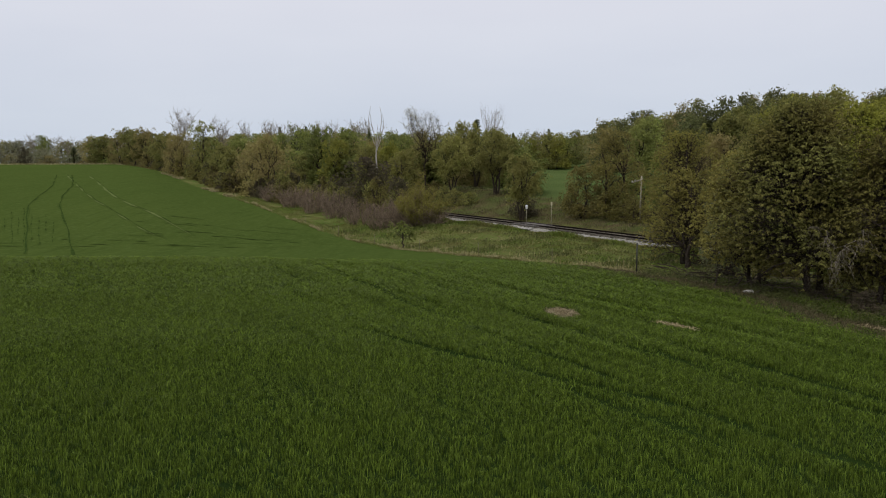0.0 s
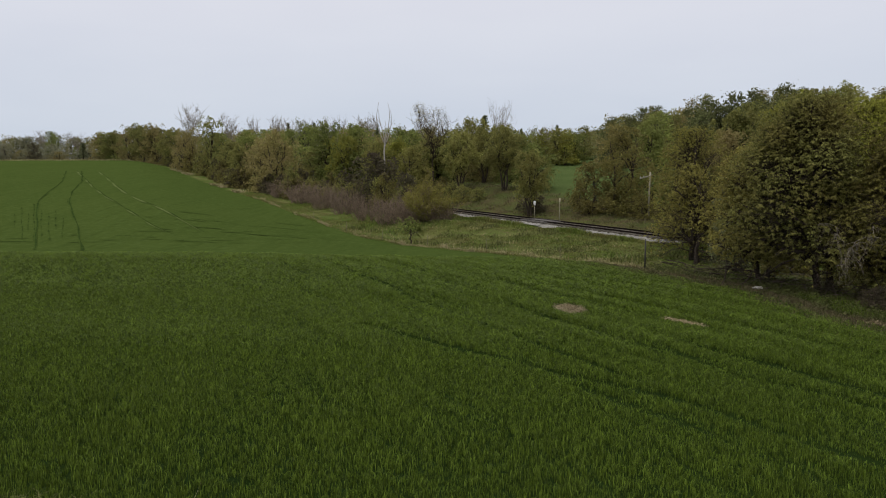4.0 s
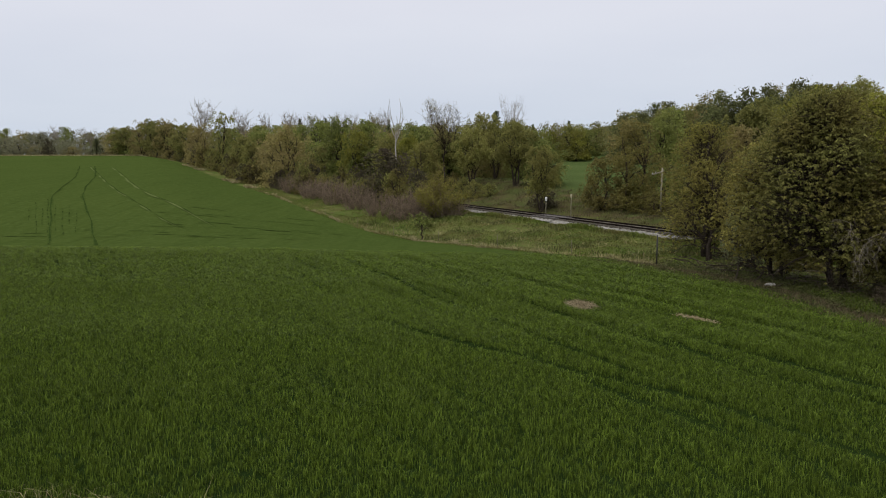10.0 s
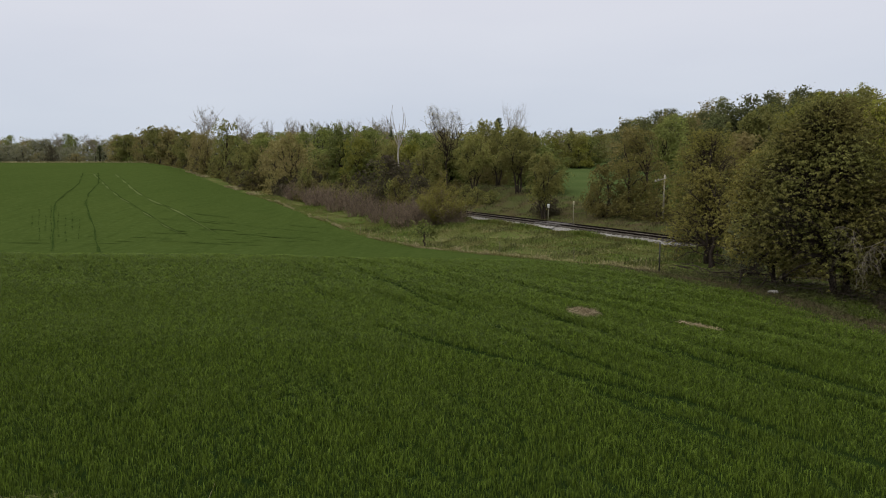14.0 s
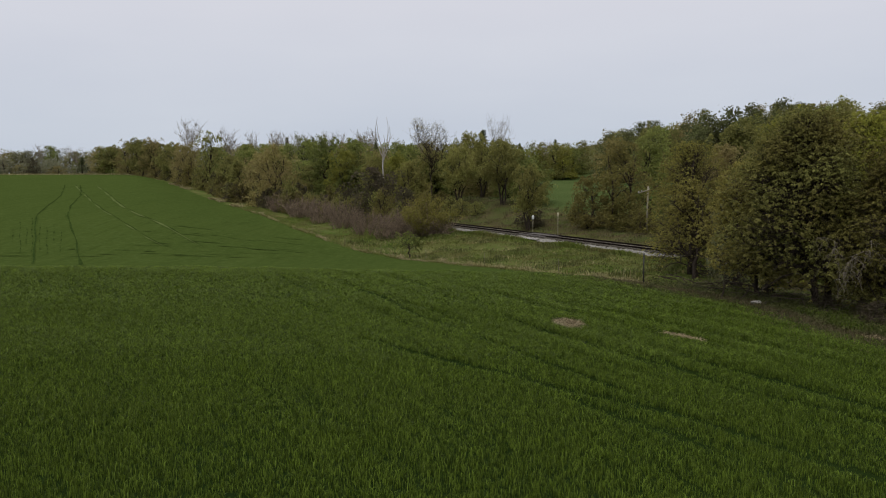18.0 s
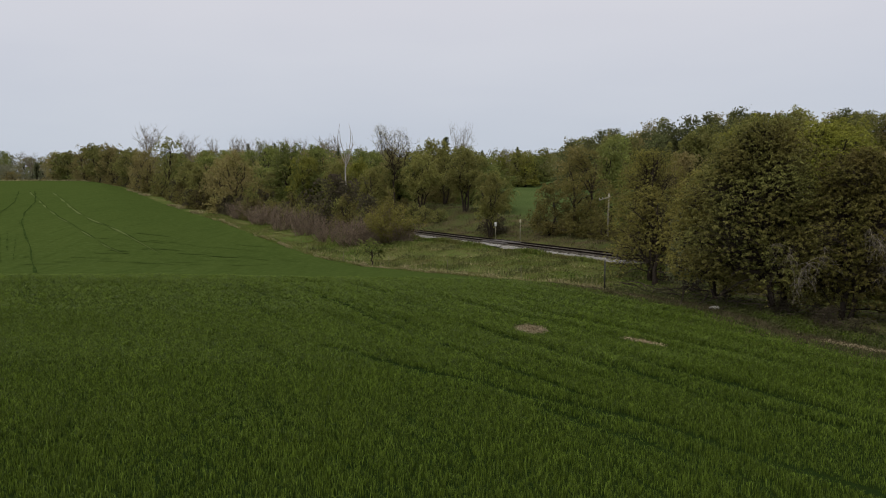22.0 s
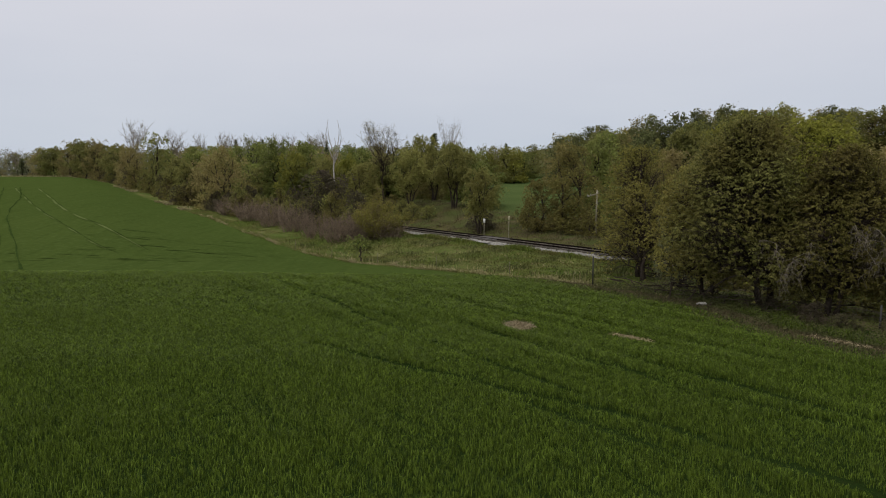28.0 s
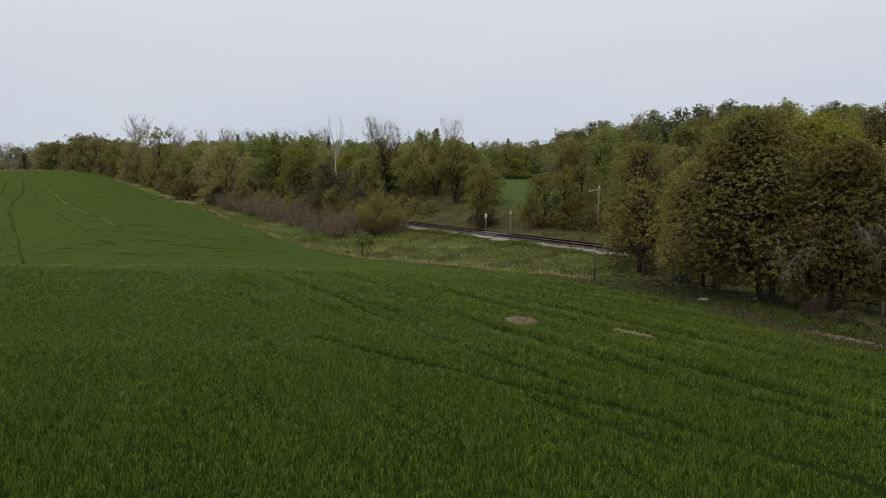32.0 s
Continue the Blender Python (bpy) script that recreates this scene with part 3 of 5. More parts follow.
def build_bare(name, seed, h, w, label, bark, n_leaf=0, leaf="green", stout=1.0, category="tree", girth=0.019, size=0.13, low=0.42):
    """A leafless tree or one just coming into leaf: forked limbs and fine twigs."""
    rng = np.random.default_rng(seed)
    ob = thing(name, label, category)
    trunk, tips = Shape(), []
    top = np.array([0.03 * h, 0.0, 0.62 * h])
    line = bent(rng, (0, 0, -0.3), top, 9, 0.02, 0)
    trunk.tube(line, girth * h * (1 - 0.8 * np.linspace(0, 1, 9)), 7)
    for k in range(13):
        f = rng.uniform(low, 1.0)
        s = np.array([np.interp(f, np.linspace(0, 1, 9), line[:, a]) for a in range(3)])
        ang = k * 2.4 + rng.uniform(-0.4, 0.4)
        rr = w * 0.5 * rng.uniform(0.45, 1.0)
        e2 = np.array([rr * math.cos(ang), rr * math.sin(ang), s[2] + (h - s[2]) * rng.uniform(0.55, 1.0) * (1.0 if f > 0.7 else 0.7)])
        path = bent(rng, s, e2, 7, 0.05, -0.15)
        twigs = Shape().tube(path, np.linspace(0.39 * girth * h, 0.012, 7), 5)
        for j in range(13):
            s2 = path[int(rng.integers(2, 7))]
            e3 = s2 + np.array([rng.normal() * 0.12 * w, rng.normal() * 0.12 * w, rng.uniform(0.02, 0.14) * h])
            p3 = bent(rng, s2, e3, 4, 0.08, 0.0)
            twigs.tube(p3, np.linspace(0.018, 0.009, 4) * stout, 3, False)
            tips.append(e3)
            for m in range(3):
                e4 = p3[1 + m % 3] + np.array([rng.normal() * 0.05 * w, rng.normal() * 0.05 * w, rng.uniform(0.0, 0.06) * h])
                twigs.tube(bent(rng, p3[1 + m % 3], e4, 3, 0.05, 0), np.linspace(0.011, 0.006, 3) * stout, 3, False)
                tips.append(e4)
        part("limb", twigs, bark, ob)
    part("trunk", trunk, bark, ob, "", True)
    if n_leaf:
        tips = np.array(tips)
        pos = tips[rng.integers(len(tips), size=n_leaf)] + rng.normal(size=(n_leaf, 3)) * 0.16
        crown = Shape()
        leaves(crown, rng, pos, size, size * 0.65)
        part("crown", crown, LEAF[leaf], ob, "thin new leaves")
    return ob


def build_dead(name, seed, h, label):
    """A dead white stem with a few long bare forks."""
    rng = np.random.default_rng(seed)
    ob = thing(name, label, "dead tree")
    sh = Shape()
    line = bent(rng, (0, 0, -0.3), (0.1, 0, 0.66 * h), 9, 0.012, 0)
    sh.tube(line, np.linspace(0.15, 0.085, 9), 7)
    part("trunk", sh, PALEBARK, ob, "", True)
    # each limb: how far out it swings half-way and at its tip, how high it ends, where it leaves the stem
    for mid, out, dz, f in ((-0.95, -0.75, 1.0, 0.60), (-0.45, -0.85, 0.93, 0.64), (0.75, 0.62, 1.0, 0.62), (0.95, 1.05, 0.92, 0.58), (0.30, 0.15, 0.82, 0.55)):
        s = np.array([np.interp(f * h, line[:, 2], line[:, a]) for a in range(3)])
        t = np.linspace(0, 1, 9)
        deep = rng.uniform(-0.5, 0.5)
        path = np.stack([s[0] + (out - s[0]) * t + (mid - 0.5 * out) * np.sin(np.pi * t) + 0.07 * np.sin(9 * t + out), s[1] + deep * t, s[2] + (dz * h - s[2]) * t ** 1.15], -1)
        lb = Shape().tube(path, np.linspace(0.075, 0.022, 9), 5)
        for j in range(6):
            s2 = path[int(rng.integers(2, 7))]
            e3 = s2 + np.array([rng.normal() * 0.3, rng.normal() * 0.3, rng.uniform(0.1, 0.7)])
            lb.tube(bent(rng, s2, e3, 4, 0.06, 0), np.linspace(0.025, 0.010, 4), 3, False)
        part("limb", lb, PALEBARK, ob, "", True)
    return ob


def build_conifer(name, seed, h, w, label):
    rng = np.random.default_rng(seed)
    ob = thing(name, label, "conifer")
    sh, pos = Shape(), []
    sh.tube(bent(rng, (0, 0, -0.3), (0.05, 0, h), 9, 0.006, 0), np.linspace(0.02 * h, 0.015, 9), 6)
    for i in range(70):
        f = 0.12 + 0.86 * (i / 70)
        ang, rr = i * 2.4, w * 0.5 * (1 - f) ** 0.8 * rng.uniform(0.7, 1.2) + 0.1
        s = np.array([0, 0, f * h])
        e2 = np.array([rr * math.cos(ang), rr * math.sin(ang), f * h + 0.15 * rr])
        path = bent(rng, s, e2, 4, 0.03, -0.3)
        sh.tube(path, np.linspace(0.03, 0.01, 4), 3, False)
        t = rng.random((26, 1))
        pos.append(s + (e2 - s) * t + rng.normal(size=(26, 3)) * np.array([0.12, 0.12, 0.09]) * (0.5 + rr * 0.4))
    part("trunk", sh, BARK, ob, "", True)
    crown = Shape()
    leaves(crown, rng, np.concatenate(pos), 0.34, 0.12, 0.2, 0.2)
    part("crown", crown, LEAF["conifer"], ob)
    return ob


def build_thicket(name, seed, h, w, label):
    """A leafless shrub: many thin stems fanning up from the ground."""
    rng = np.random.default_rng(seed)
    ob = thing(name, label, "shrub")
    for g in range(58):
        stem = Shape()
        a, r = rng.uniform(0, 6.28), w * 0.5 * math.sqrt(rng.random())
        p = np.array([0.75 * r * math.cos(a), 0.75 * r * math.sin(a), -0.1])
        hh = h * rng.uniform(0.5, 1.0) * (1 - 0.35 * (2 * r / w) ** 2)
        q = np.array([1.25 * r * math.cos(a) + rng.normal() * 0.35, 1.25 * r * math.sin(a) + rng.normal() * 0.35, hh])
        path = bent(rng, p, q, 5, 0.06, 0.0)
        stem.tube(path, np.linspace(0.036, 0.015, 5), 3, False)
        for j in range(5):
            s2 = path[int(rng.integers(1, 5))]
            e2 = s2 + np.array([rng.normal() * 0.3, rng.normal() * 0.3, rng.uniform(0.15, 0.55)])
            stem.tube(bent(rng, s2, e2, 3, 0.05, 0), np.linspace(0.013, 0.007, 3), 3, False)
        part("stem", stem, TWIG, ob)
    return ob


def build_wisp(name, seed, h, w, leaf, label):
    """A loose shrub: fine upright stems that fan out, with thin leaf along their upper halves."""
    rng = np.random.default_rng(seed)
    ob = thing(name, label, "shrub")
    crown = Shape()
    for g in range(70):
        a, r = rng.uniform(0, 6.28), math.sqrt(rng.random())
        hh = h * (1.0 - 0.66 * r) * rng.uniform(0.72, 1.08)
        p = np.array([0.16 * w * r * math.cos(a), 0.16 * w * r * math.sin(a), -0.1])
        q = np.array([0.46 * w * r * math.cos(a) + rng.normal() * 0.15, 0.46 * w * r * math.sin(a) + rng.normal() * 0.15, hh])
        path = bent(rng, p, q, 6, 0.03, 0.1)
        stem = Shape().tube(path, np.linspace(0.024, 0.006, 6), 4, False)
        tips = [path[3:]]
        for j in range(9):
            s2 = path[int(rng.integers(1, 6))]
            e2 = s2 + np.array([rng.normal() * 0.22, rng.normal() * 0.22, rng.uniform(0.15, 0.6)])
            line = bent(rng, s2, e2, 4, 0.06, 0)
            stem.tube(line, np.linspace(0.010, 0.005, 4), 3, False)
            tips.append(line[1:])
        part("stem", stem, TWIG, ob)
        tips = np.concatenate(tips)
        c = tips[rng.integers(len(tips), size=230)] + rng.normal(size=(230, 3)) * 0.08
        leaves(crown, rng, c, 0.11, 0.05, 0.5, 0.0)
    part("crown", crown, LEAF[leaf], ob, "thin olive-brown new leaves")
    return ob


def stand(ob, x, y, turn=0.0, sx=1.0, sz=1.0):
    ob.matrix_basis = pose(x, y, z_at(x, y), 0, 0, turn) @ Matrix.Diagonal((sx, sx, sz, 1))
    return ob


def stand_copy(ob, x, y, turn, sx, sz, group="", label=""):
    made = copy_thing(ob, Matrix.Identity(4))
    stand(made, x, y, turn, sx, sz)
    return tagged(made, label, "", group)


# near trees along the fence
NEAR = [
    # seed, x, y, height, width, leaf, label, low, lobes, sprays a lobe, spray radius, stems, crown's shift, hanging limbs, leaves a spray
    (17, 13.3, 41.0, 7.0, 5.3, "haze", "fine-leaved brownish-olive tree between fence and railway", 0.10, 24, 210, 0.070, 2, (-0.2, 0.0), 0, 6),
    (11, 12.6, 38.2, 4.9, 3.9, "willow", "small two-stemmed tree with thin yellow-brown leaf clusters", 0.30, 18, 80, 0.085, 2, (-0.25, 0.0), 0, 7),
    (12, 12.85, 31.0, 5.5, 3.9, "willow", "slender forked tree with olive-yellow young leaves beside the fence", 0.16, 27, 165, 0.085, 3, (-0.55, 0.0), 0, 7),
    (13, 13.95, 28.2, 7.0, 6.0, "fresh", "tall broad tree with grey-green leaf clusters and leaning dark trunk", 0.16, 42, 320, 0.080, 2, (-0.95, 0.1), 1, 7),
    (14, 15.2, 26.2, 5.8, 5.3, "copper", "rounded tree with reddish-brown young leaves and hanging grey twigs", 0.12, 32, 290, 0.077, 3, (0.4, 0.0), 6, 7),
    (15, 18.3, 25.2, 5.2, 5.0, "copper", "broad dull green and bronze tree ending the fence row", 0.12, 22, 200, 0.092, 2, (0.0, 0.0), 2, 7),
    (16, 18.4, 33.4, 7.7, 6.8, "spring", "bright yellow-green tree standing behind the fence row", 0.16, 26, 200, 0.105, 1, (0.0, 0.0), 0, 7),
    (18, 12.95, 34.6, 3.7, 2.3, "juniper", "dense grey-green fine-needled shrub between two trees", 0.05, 18, 170, 0.05, 2, (0.0, 0.0), 0, 6),
]
for seed, x, y, h, w, *rest in NEAR:
    stand(build_near_tree(seed, h, w, *rest), x, y)

# patterns for the woodland; each pattern is itself one of the trees
PATTERN = {
    "green": build_tree("tree", 21, 9.0, 6.4, "green", 8700, 0.195, "mid-green broadleaf tree in spring leaf", 0.06, 17, 1, 14, sparse=0.85),
    "green2": build_tree("tree", 22, 9.0, 5.6, "green", 7830, 0.195, "green broadleaf tree with a narrow uneven crown", 0.08, 16, 2, 14, sparse=0.85),
    "olive": build_tree("tree", 23, 7.0, 5.0, "olive", 7540, 0.164, "olive-green broadleaf tree coming into leaf", 0.30, 15, 4, 14, sparse=0.7),
    "tan": build_tree("tree", 24, 8.0, 7.4, "tan", 8120, 0.172, "broad budding tree with brownish-green leaves", 0.03, 17, 3, 12, sparse=0.9),
    "rust": build_tree("tree", 25, 7.0, 4.9, "rust", 7830, 0.156, "coppery-leaved tree on the railway bank", 0.03, 16, 2, 12, sparse=0.9),
    "lime": build_tree("tree", 26, 9.0, 6.5, "lime", 7830, 0.211, "bright yellow-green tree in fresh leaf", 0.04, 16, 1, 12),
    "dark": build_tree("shrub", 27, 4.8, 4.9, "dark", 3800, 0.17, "dark dusky purple-green shrub", 0.02, 13, 4, 12, category="shrub"),
    "willow": build_wisp("shrub", 28, 4.2, 4.3, "haze", "loose olive-brown upright shrub beside the track"),
    "ash": build_tree("tree", 29, 10.5, 7.0, "olive", 3800, 0.24, "tall tree with thin olive leaves and visible limbs", 0.10, 15, 1, 12, sparse=0.7),
    "bare": build_bare("tree", 30, 11.0, 6.0, "grey leafless tree with fine upright twigs", GREYTWIG),
    "far_bare": build_bare("tree", 34, 11.0, 5.0, "pale grey leafless tree standing over the wood", GREYTWIG, stout=1.8),
    "sparse": build_bare("tree", 31, 11.4, 5.6, "tall dark-stemmed tree with thin new leaves", BARK, 6500, "tan", stout=1.25, girth=0.015, size=0.085, low=0.64),
    "dead": build_dead("dead_tree", 32, 11.8, "dead white-stemmed tree with bare forked limbs"),
    "conifer": build_conifer("conifer", 33, 10.0, 3.6, "dark green conifer in the wood"),
    "light": build_tree("tree", 74, 7.0, 5.0, "sunny", 8000, 0.15, "olive-green young tree with dark stems on the railway bank", 0.36, 15, 3, 14, sparse=0.75),
    "mid_lime": build_tree("tree", 71, 8.0, 5.6, "lime", 11000, 0.135, "yellow-green tree behind the railway", 0.08, 17, 1, 16, sparse=0.9),
    "mid_rust": build_tree("tree", 72, 7.0, 5.2, "rust", 10000, 0.130, "coppery-brown tree behind the railway", 0.06, 16, 2, 16, sparse=0.85),
    "mid_tan": build_tree("tree", 73, 7.0, 5.2, "tan", 10000, 0.130, "budding olive-brown tree behind the railway", 0.06, 16, 2, 16, sparse=0.85),
    "far_green": build_tree("tree", 61, 10.0, 7.5, "green", 3000, 0.29, "green broadleaf tree of the far wood", 0.02, 18, 1, 20, fuzz=0.22),
    "far_green2": build_tree("tree", 62, 10.0, 7.0, "green", 3000, 0.28, "tall green tree of the far wood", 0.02, 18, 1, 20, fuzz=0.22),
    "far_lime": build_tree("tree", 63, 10.0, 7.5, "lime", 3000, 0.29, "yellow-green tree of the far wood", 0.02, 18, 1, 20, fuzz=0.22),
    "far_olive": build_tree("tree", 64, 10.0, 7.5, "olive", 2100, 0.34, "olive-green tree of the far wood", 0.02, 18, 1, 20, fuzz=0.22),
    # far-wood tree whose greyed leaf stands in for distance haze
    "far_pale": build_tree("tree", 66, 10.0, 7.5, "pale", 1200, 0.38, "pale budding tree of the far wood", 0.02, 16, 1, 10, fuzz=0.26),
    "far_hill": build_tree("tree", 67, 10.0, 7.5, "hill", 2300, 0.34, "dusky green tree of the wooded hill", 0.02, 22, 1, 12, fuzz=0.25),
    "far_tan": build_tree("tree", 65, 10.0, 7.5, "tan", 1200, 0.42, "budding brownish tree of the far wood", 0.02, 16, 1, 18, fuzz=0.22),
}
SIZES = {"green": (9.0, 6.4), "green2": (9.0, 5.6), "olive": (7.0, 5.0), "tan": (8.0, 7.4), "rust": (7.0, 4.9), "lime": (9.0, 6.5), "dark": (4.8, 4.9),
         "willow": (4.2, 4.3), "ash": (10.5, 7.0), "bare": (11.0, 6.0), "far_bare": (11.0, 5.0), "sparse": (11.4, 5.6), "dead": (11.8, 2.6), "conifer": (10.0, 3.6),
         "light": (7.0, 5.0), "mid_lime": (8.0, 5.6), "mid_rust": (7.0, 5.2), "mid_tan": (7.0, 5.2),
         "far_green": (10.0, 7.5), "far_green2": (10.0, 7.0), "far_lime": (10.0, 7.5), "far_olive": (10.0, 7.5), "far_tan": (10.0, 7.5), "far_pale": (10.0, 7.5), "far_hill": (10.0, 7.5)}
USED = set()


def grow(kind, x, y, h, w, group="woodland trees", turn=None):
    h0, w0 = SIZES[kind]
    turn = random.uniform(0, 360) if turn is None else turn
    if kind not in USED:
        USED.add(kind)
        return tagged(stand(PATTERN[kind], x, y, turn, w / w0, h / h0), "", "", group)
    return stand_copy(PATTERN[kind], x, y, turn, w / w0, h / h0, group)


# trees told apart: kind, x, y, height, crown width
KNOWN = [
    ("green", -95.1, 235, 7.7, 10), ("far_bare", -115.3, 260, 8.0, 5.5), ("green2", -80.2, 215, 8.4, 9.1), ("olive", -65.3, 190, 8.7, 11.4),
    ("far_bare", -60.2, 200, 13.0, 6.4), ("ash", -39.8, 143, 10.8, 7.6), ("far_bare", -48.0, 190, 10.4, 4.8), ("olive", -28.9, 120, 6.2, 4.8),
    ("tan", -21.8, 110, 8.7, 8.6), ("green2", -23.4, 150, 9.1, 6.4), ("green", -16.9, 128, 9.9, 8.1), ("green2", -12.3, 122, 9.4, 6.5),
    ("far_bare", -14.4, 160, 9.8, 4.5), ("dark", -6.2, 84, 5.6, 6.6), ("light", -2.9, 97, 6.3, 4.4), ("light", -7.6, 104, 7.2, 4.4), ("dead", -6.2, 96, 11.8, 2.1), ("sparse", -0.5, 96, 9.5, 5.0),
    ("willow", -0.6, 68.3, 4.3, 4.9), ("green", -4.3, 105, 6.8, 5.0), ("light", 4.8, 108, 8.4, 5.2), ("light", 2.9, 93, 6.6, 4.6), ("light", 8.6, 106, 7.3, 5.0), ("light", 5.8, 98, 6.9, 4.4), ("conifer", 6.7, 112, 9.0, 4.4),
    ("bare", 9.5, 118, 10.4, 3.5), ("light", 7.3, 86, 6.9, 4.6), ("light", 8.35, 71, 5.9, 3.5), ("mid_rust", 15.5, 67, 7.3, 5.4),
    ("rust", 13.2, 68, 4.6, 3.4), ("mid_rust", 18.5, 58.5, 6.2, 5.2), ("mid_tan", 22.0, 60.5, 6.2, 5.2), ("mid_lime", 24.5, 46.5, 7.2, 5.6),
    ("mid_tan", 24.0, 36.8, 6.6, 5.6), ("mid_lime", 28.5, 50, 8.0, 6.0), ("mid_rust", 33.0, 44.0, 8.0, 6.0), ("green", 20.0, 74, 8.0, 6.0), ("olive", 26.0, 70, 8.4, 6.0), ("lime", 31, 68, 9.0, 6.5),
    ("dark", -107, 215, 4.4, 4.0), ("conifer", -103, 236, 5.0, 4.2),
    ("tan", -97.4, 235, 7.8, 9.0), ("olive", -88.1, 222, 7.9, 9.0), ("tan", -77.7, 205, 9.1, 8.5), ("olive", -71.3, 196, 9.6, 8.0), ("tan", -64.5, 186, 9.2, 8.0), ("olive", -57.8, 176, 8.2, 7.0), ("tan", -51.6, 165, 7.8, 6.5), ("lime", -13.2, 116, 8.4, 5.0), ("lime", -4.7, 101, 7.1, 4.2),
    ("olive", -33.5, 132, 7.0, 6.0), ("tan", -46.5, 152, 8.0, 7.0), ("olive", -54.0, 170, 7.8, 8.0), ("tan", -26.0, 118, 6.5, 6.0),
]
for kind, x, y, h, w in KNOWN:
    grow(kind, x, y, h, w, turn=0.0 if kind == "dead" else None)

# far woods: rows of trees behind the field and up the wooded hill
rw = np.random.default_rng(5)


def any_of(*kinds):
    return kinds[int(rw.integers(len(kinds)))]


class Wood:
    """Many far trees joined into one mass."""

    def __init__(self):
        self.v, self.q, self.m, self.mats, self.n = [], [], [], [], 0

    def add(self, kind, x, y, h, w):
        h0, w0 = SIZES[kind]
        c, s = math.cos(x * 7 + y), math.sin(x * 7 + y)
        for ob in PATTERN[kind].children:
            me = ob.data
            co = np.empty(len(me.vertices) * 3, np.float32)
            me.vertices.foreach_get("co", co)
            co = co.reshape(-1, 3).astype(float)
            quads = np.array([p.vertices[:] for p in me.polygons if len(p.vertices) == 4], int) if kind + ob.name not in QUADS else QUADS[kind + ob.name]
            QUADS[kind + ob.name] = quads
            co = np.stack([(co[:, 0] * c - co[:, 1] * s) * w / w0 + x, (co[:, 0] * s + co[:, 1] * c) * w / w0 + y, co[:, 2] * h / h0 + z_at(x, y)], -1)
            mat = me.materials[0]
            if mat not in self.mats:
                self.mats.append(mat)
            self.v.append(co)
            self.q.append(quads + self.n)
            self.m.append(np.full(len(quads), self.mats.index(mat), np.int32))
            self.n += len(co)

    def finish(self, name, label):
        sh = Shape()
        sh.v, sh.q = self.v, self.q
        me = sh.mesh(name, self.mats[0])
        for mat in self.mats[1:]:
            me.materials.append(mat)
        me.polygons.foreach_set("material_index", np.concatenate(self.m))
        tagged(part(name, me, None, None, label), "", "woods", "", "stuff")


QUADS = {}
far = Wood()
for i in range(60):
    far.add(any_of("far_pale", "far_pale", "far_tan"), -235 + 3.6 * i + rw.uniform(-1, 1), 244 + rw.uniform(-3, 4), rw.uniform(2.4, 3.8), rw.uniform(5, 8))
for i in range(150):
    row = i // 50
    x = -250 + 225 * ((i % 50) + rw.uniform(-0.4, 0.4)) / 50
    y = (255, 275, 310)[row] + rw.uniform(-8, 14)
    far.add(any_of("far_pale", "far_pale", "far_olive", "far_tan", "far_pale"), x, y, rw.uniform(4.0, 6.0) if row == 0 else rw.uniform(6.0, 9.0), rw.uniform(8, 11))
for i in range(230):
    x = rw.uniform(24, 190)
    y = rw.uniform(80, 235) - 0.2 * x
    s, v = sv(x, y)
    if v > 88 and x / y > 0.21 and y > 108:
        far.add(any_of("far_hill", "far_hill", "far_olive", "far_olive", "far_hill", "far_tan") if x / y < 0.48 else any_of("far_olive", "far_tan", "far_hill", "far_olive"), x, y, rw.uniform(7.4, 9.8) * float(1.0 - 0.24 * smooth(0.42, 0.54, x / y)), rw.uniform(6.0, 8.2))
for x, y, h in ((47, 150, 10.2), (51, 152, 11.2), (55.5, 151, 11.6), (60, 153, 11.6), (65, 150, 11.4), (43, 152, 9.6)):
    far.add("far_hill", x, y, h, 8.0)
for i in range(26):
    x = -190 + 170 * (i + rw.uniform(-0.5, 0.5)) / 26
    grow(any_of("far_bare", "far_pale", "conifer", "far_green"), x, 262 + rw.uniform(-5, 25), rw.uniform(7.0, 9.5), rw.uniform(4, 6), "far woods")
for i in range(92):
    s, v = rw.uniform(95, 235), rw.uniform(41, 80)
    p = place(s, v)
    if p.x < 2 - 0.05 * (p.y - 90):
        k = any_of("green", "olive", "green2", "tan", "ash", "green") if p.y < 140 else any_of("far_green", "far_olive", "far_green2", "far_tan", "far_green", "far_tan")
        grow(k, p.x, p.y, rw.uniform(5.4, 7.8), rw.uniform(6, 8.5), "woodland trees")
for i in range(56):
    x = -14 + 90 * ((i % 28) + rw.uniform(-0.4, 0.4)) / 28
    y = 190 - 0.72 * x + (0 if i < 28 else 16) + rw.uniform(-5, 6)
    grow(any_of("far_green", "far_hill", "far_green2", "far_olive", "far_lime"), x, y, rw.uniform(5.0, 7.4) + 1.1 * (x / y > 0.11) + 1.4 * (x / y > 0.2), rw.uniform(6.5, 8.5), "woodland trees")
for i in range(18):
    p = place(rw.uniform(-25, 10), rw.uniform(42, 75))
    grow(any_of("rust", "olive", "green", "tan"), p.x, p.y, rw.uniform(5.2, 7.2), rw.uniform(5.5, 8), "woodland trees")
for x, y, h in ((-33.0, 172, 10.0), (-31.2, 175, 9.4), (-20.2, 165, 10.0), (-15.5, 150, 9.2), (-1.5, 135, 9.5), (-44.0, 196, 10.0), (11.5, 150, 9.6)):
    grow("far_bare", x, y, h * 0.92, 3.6, "woodland trees")
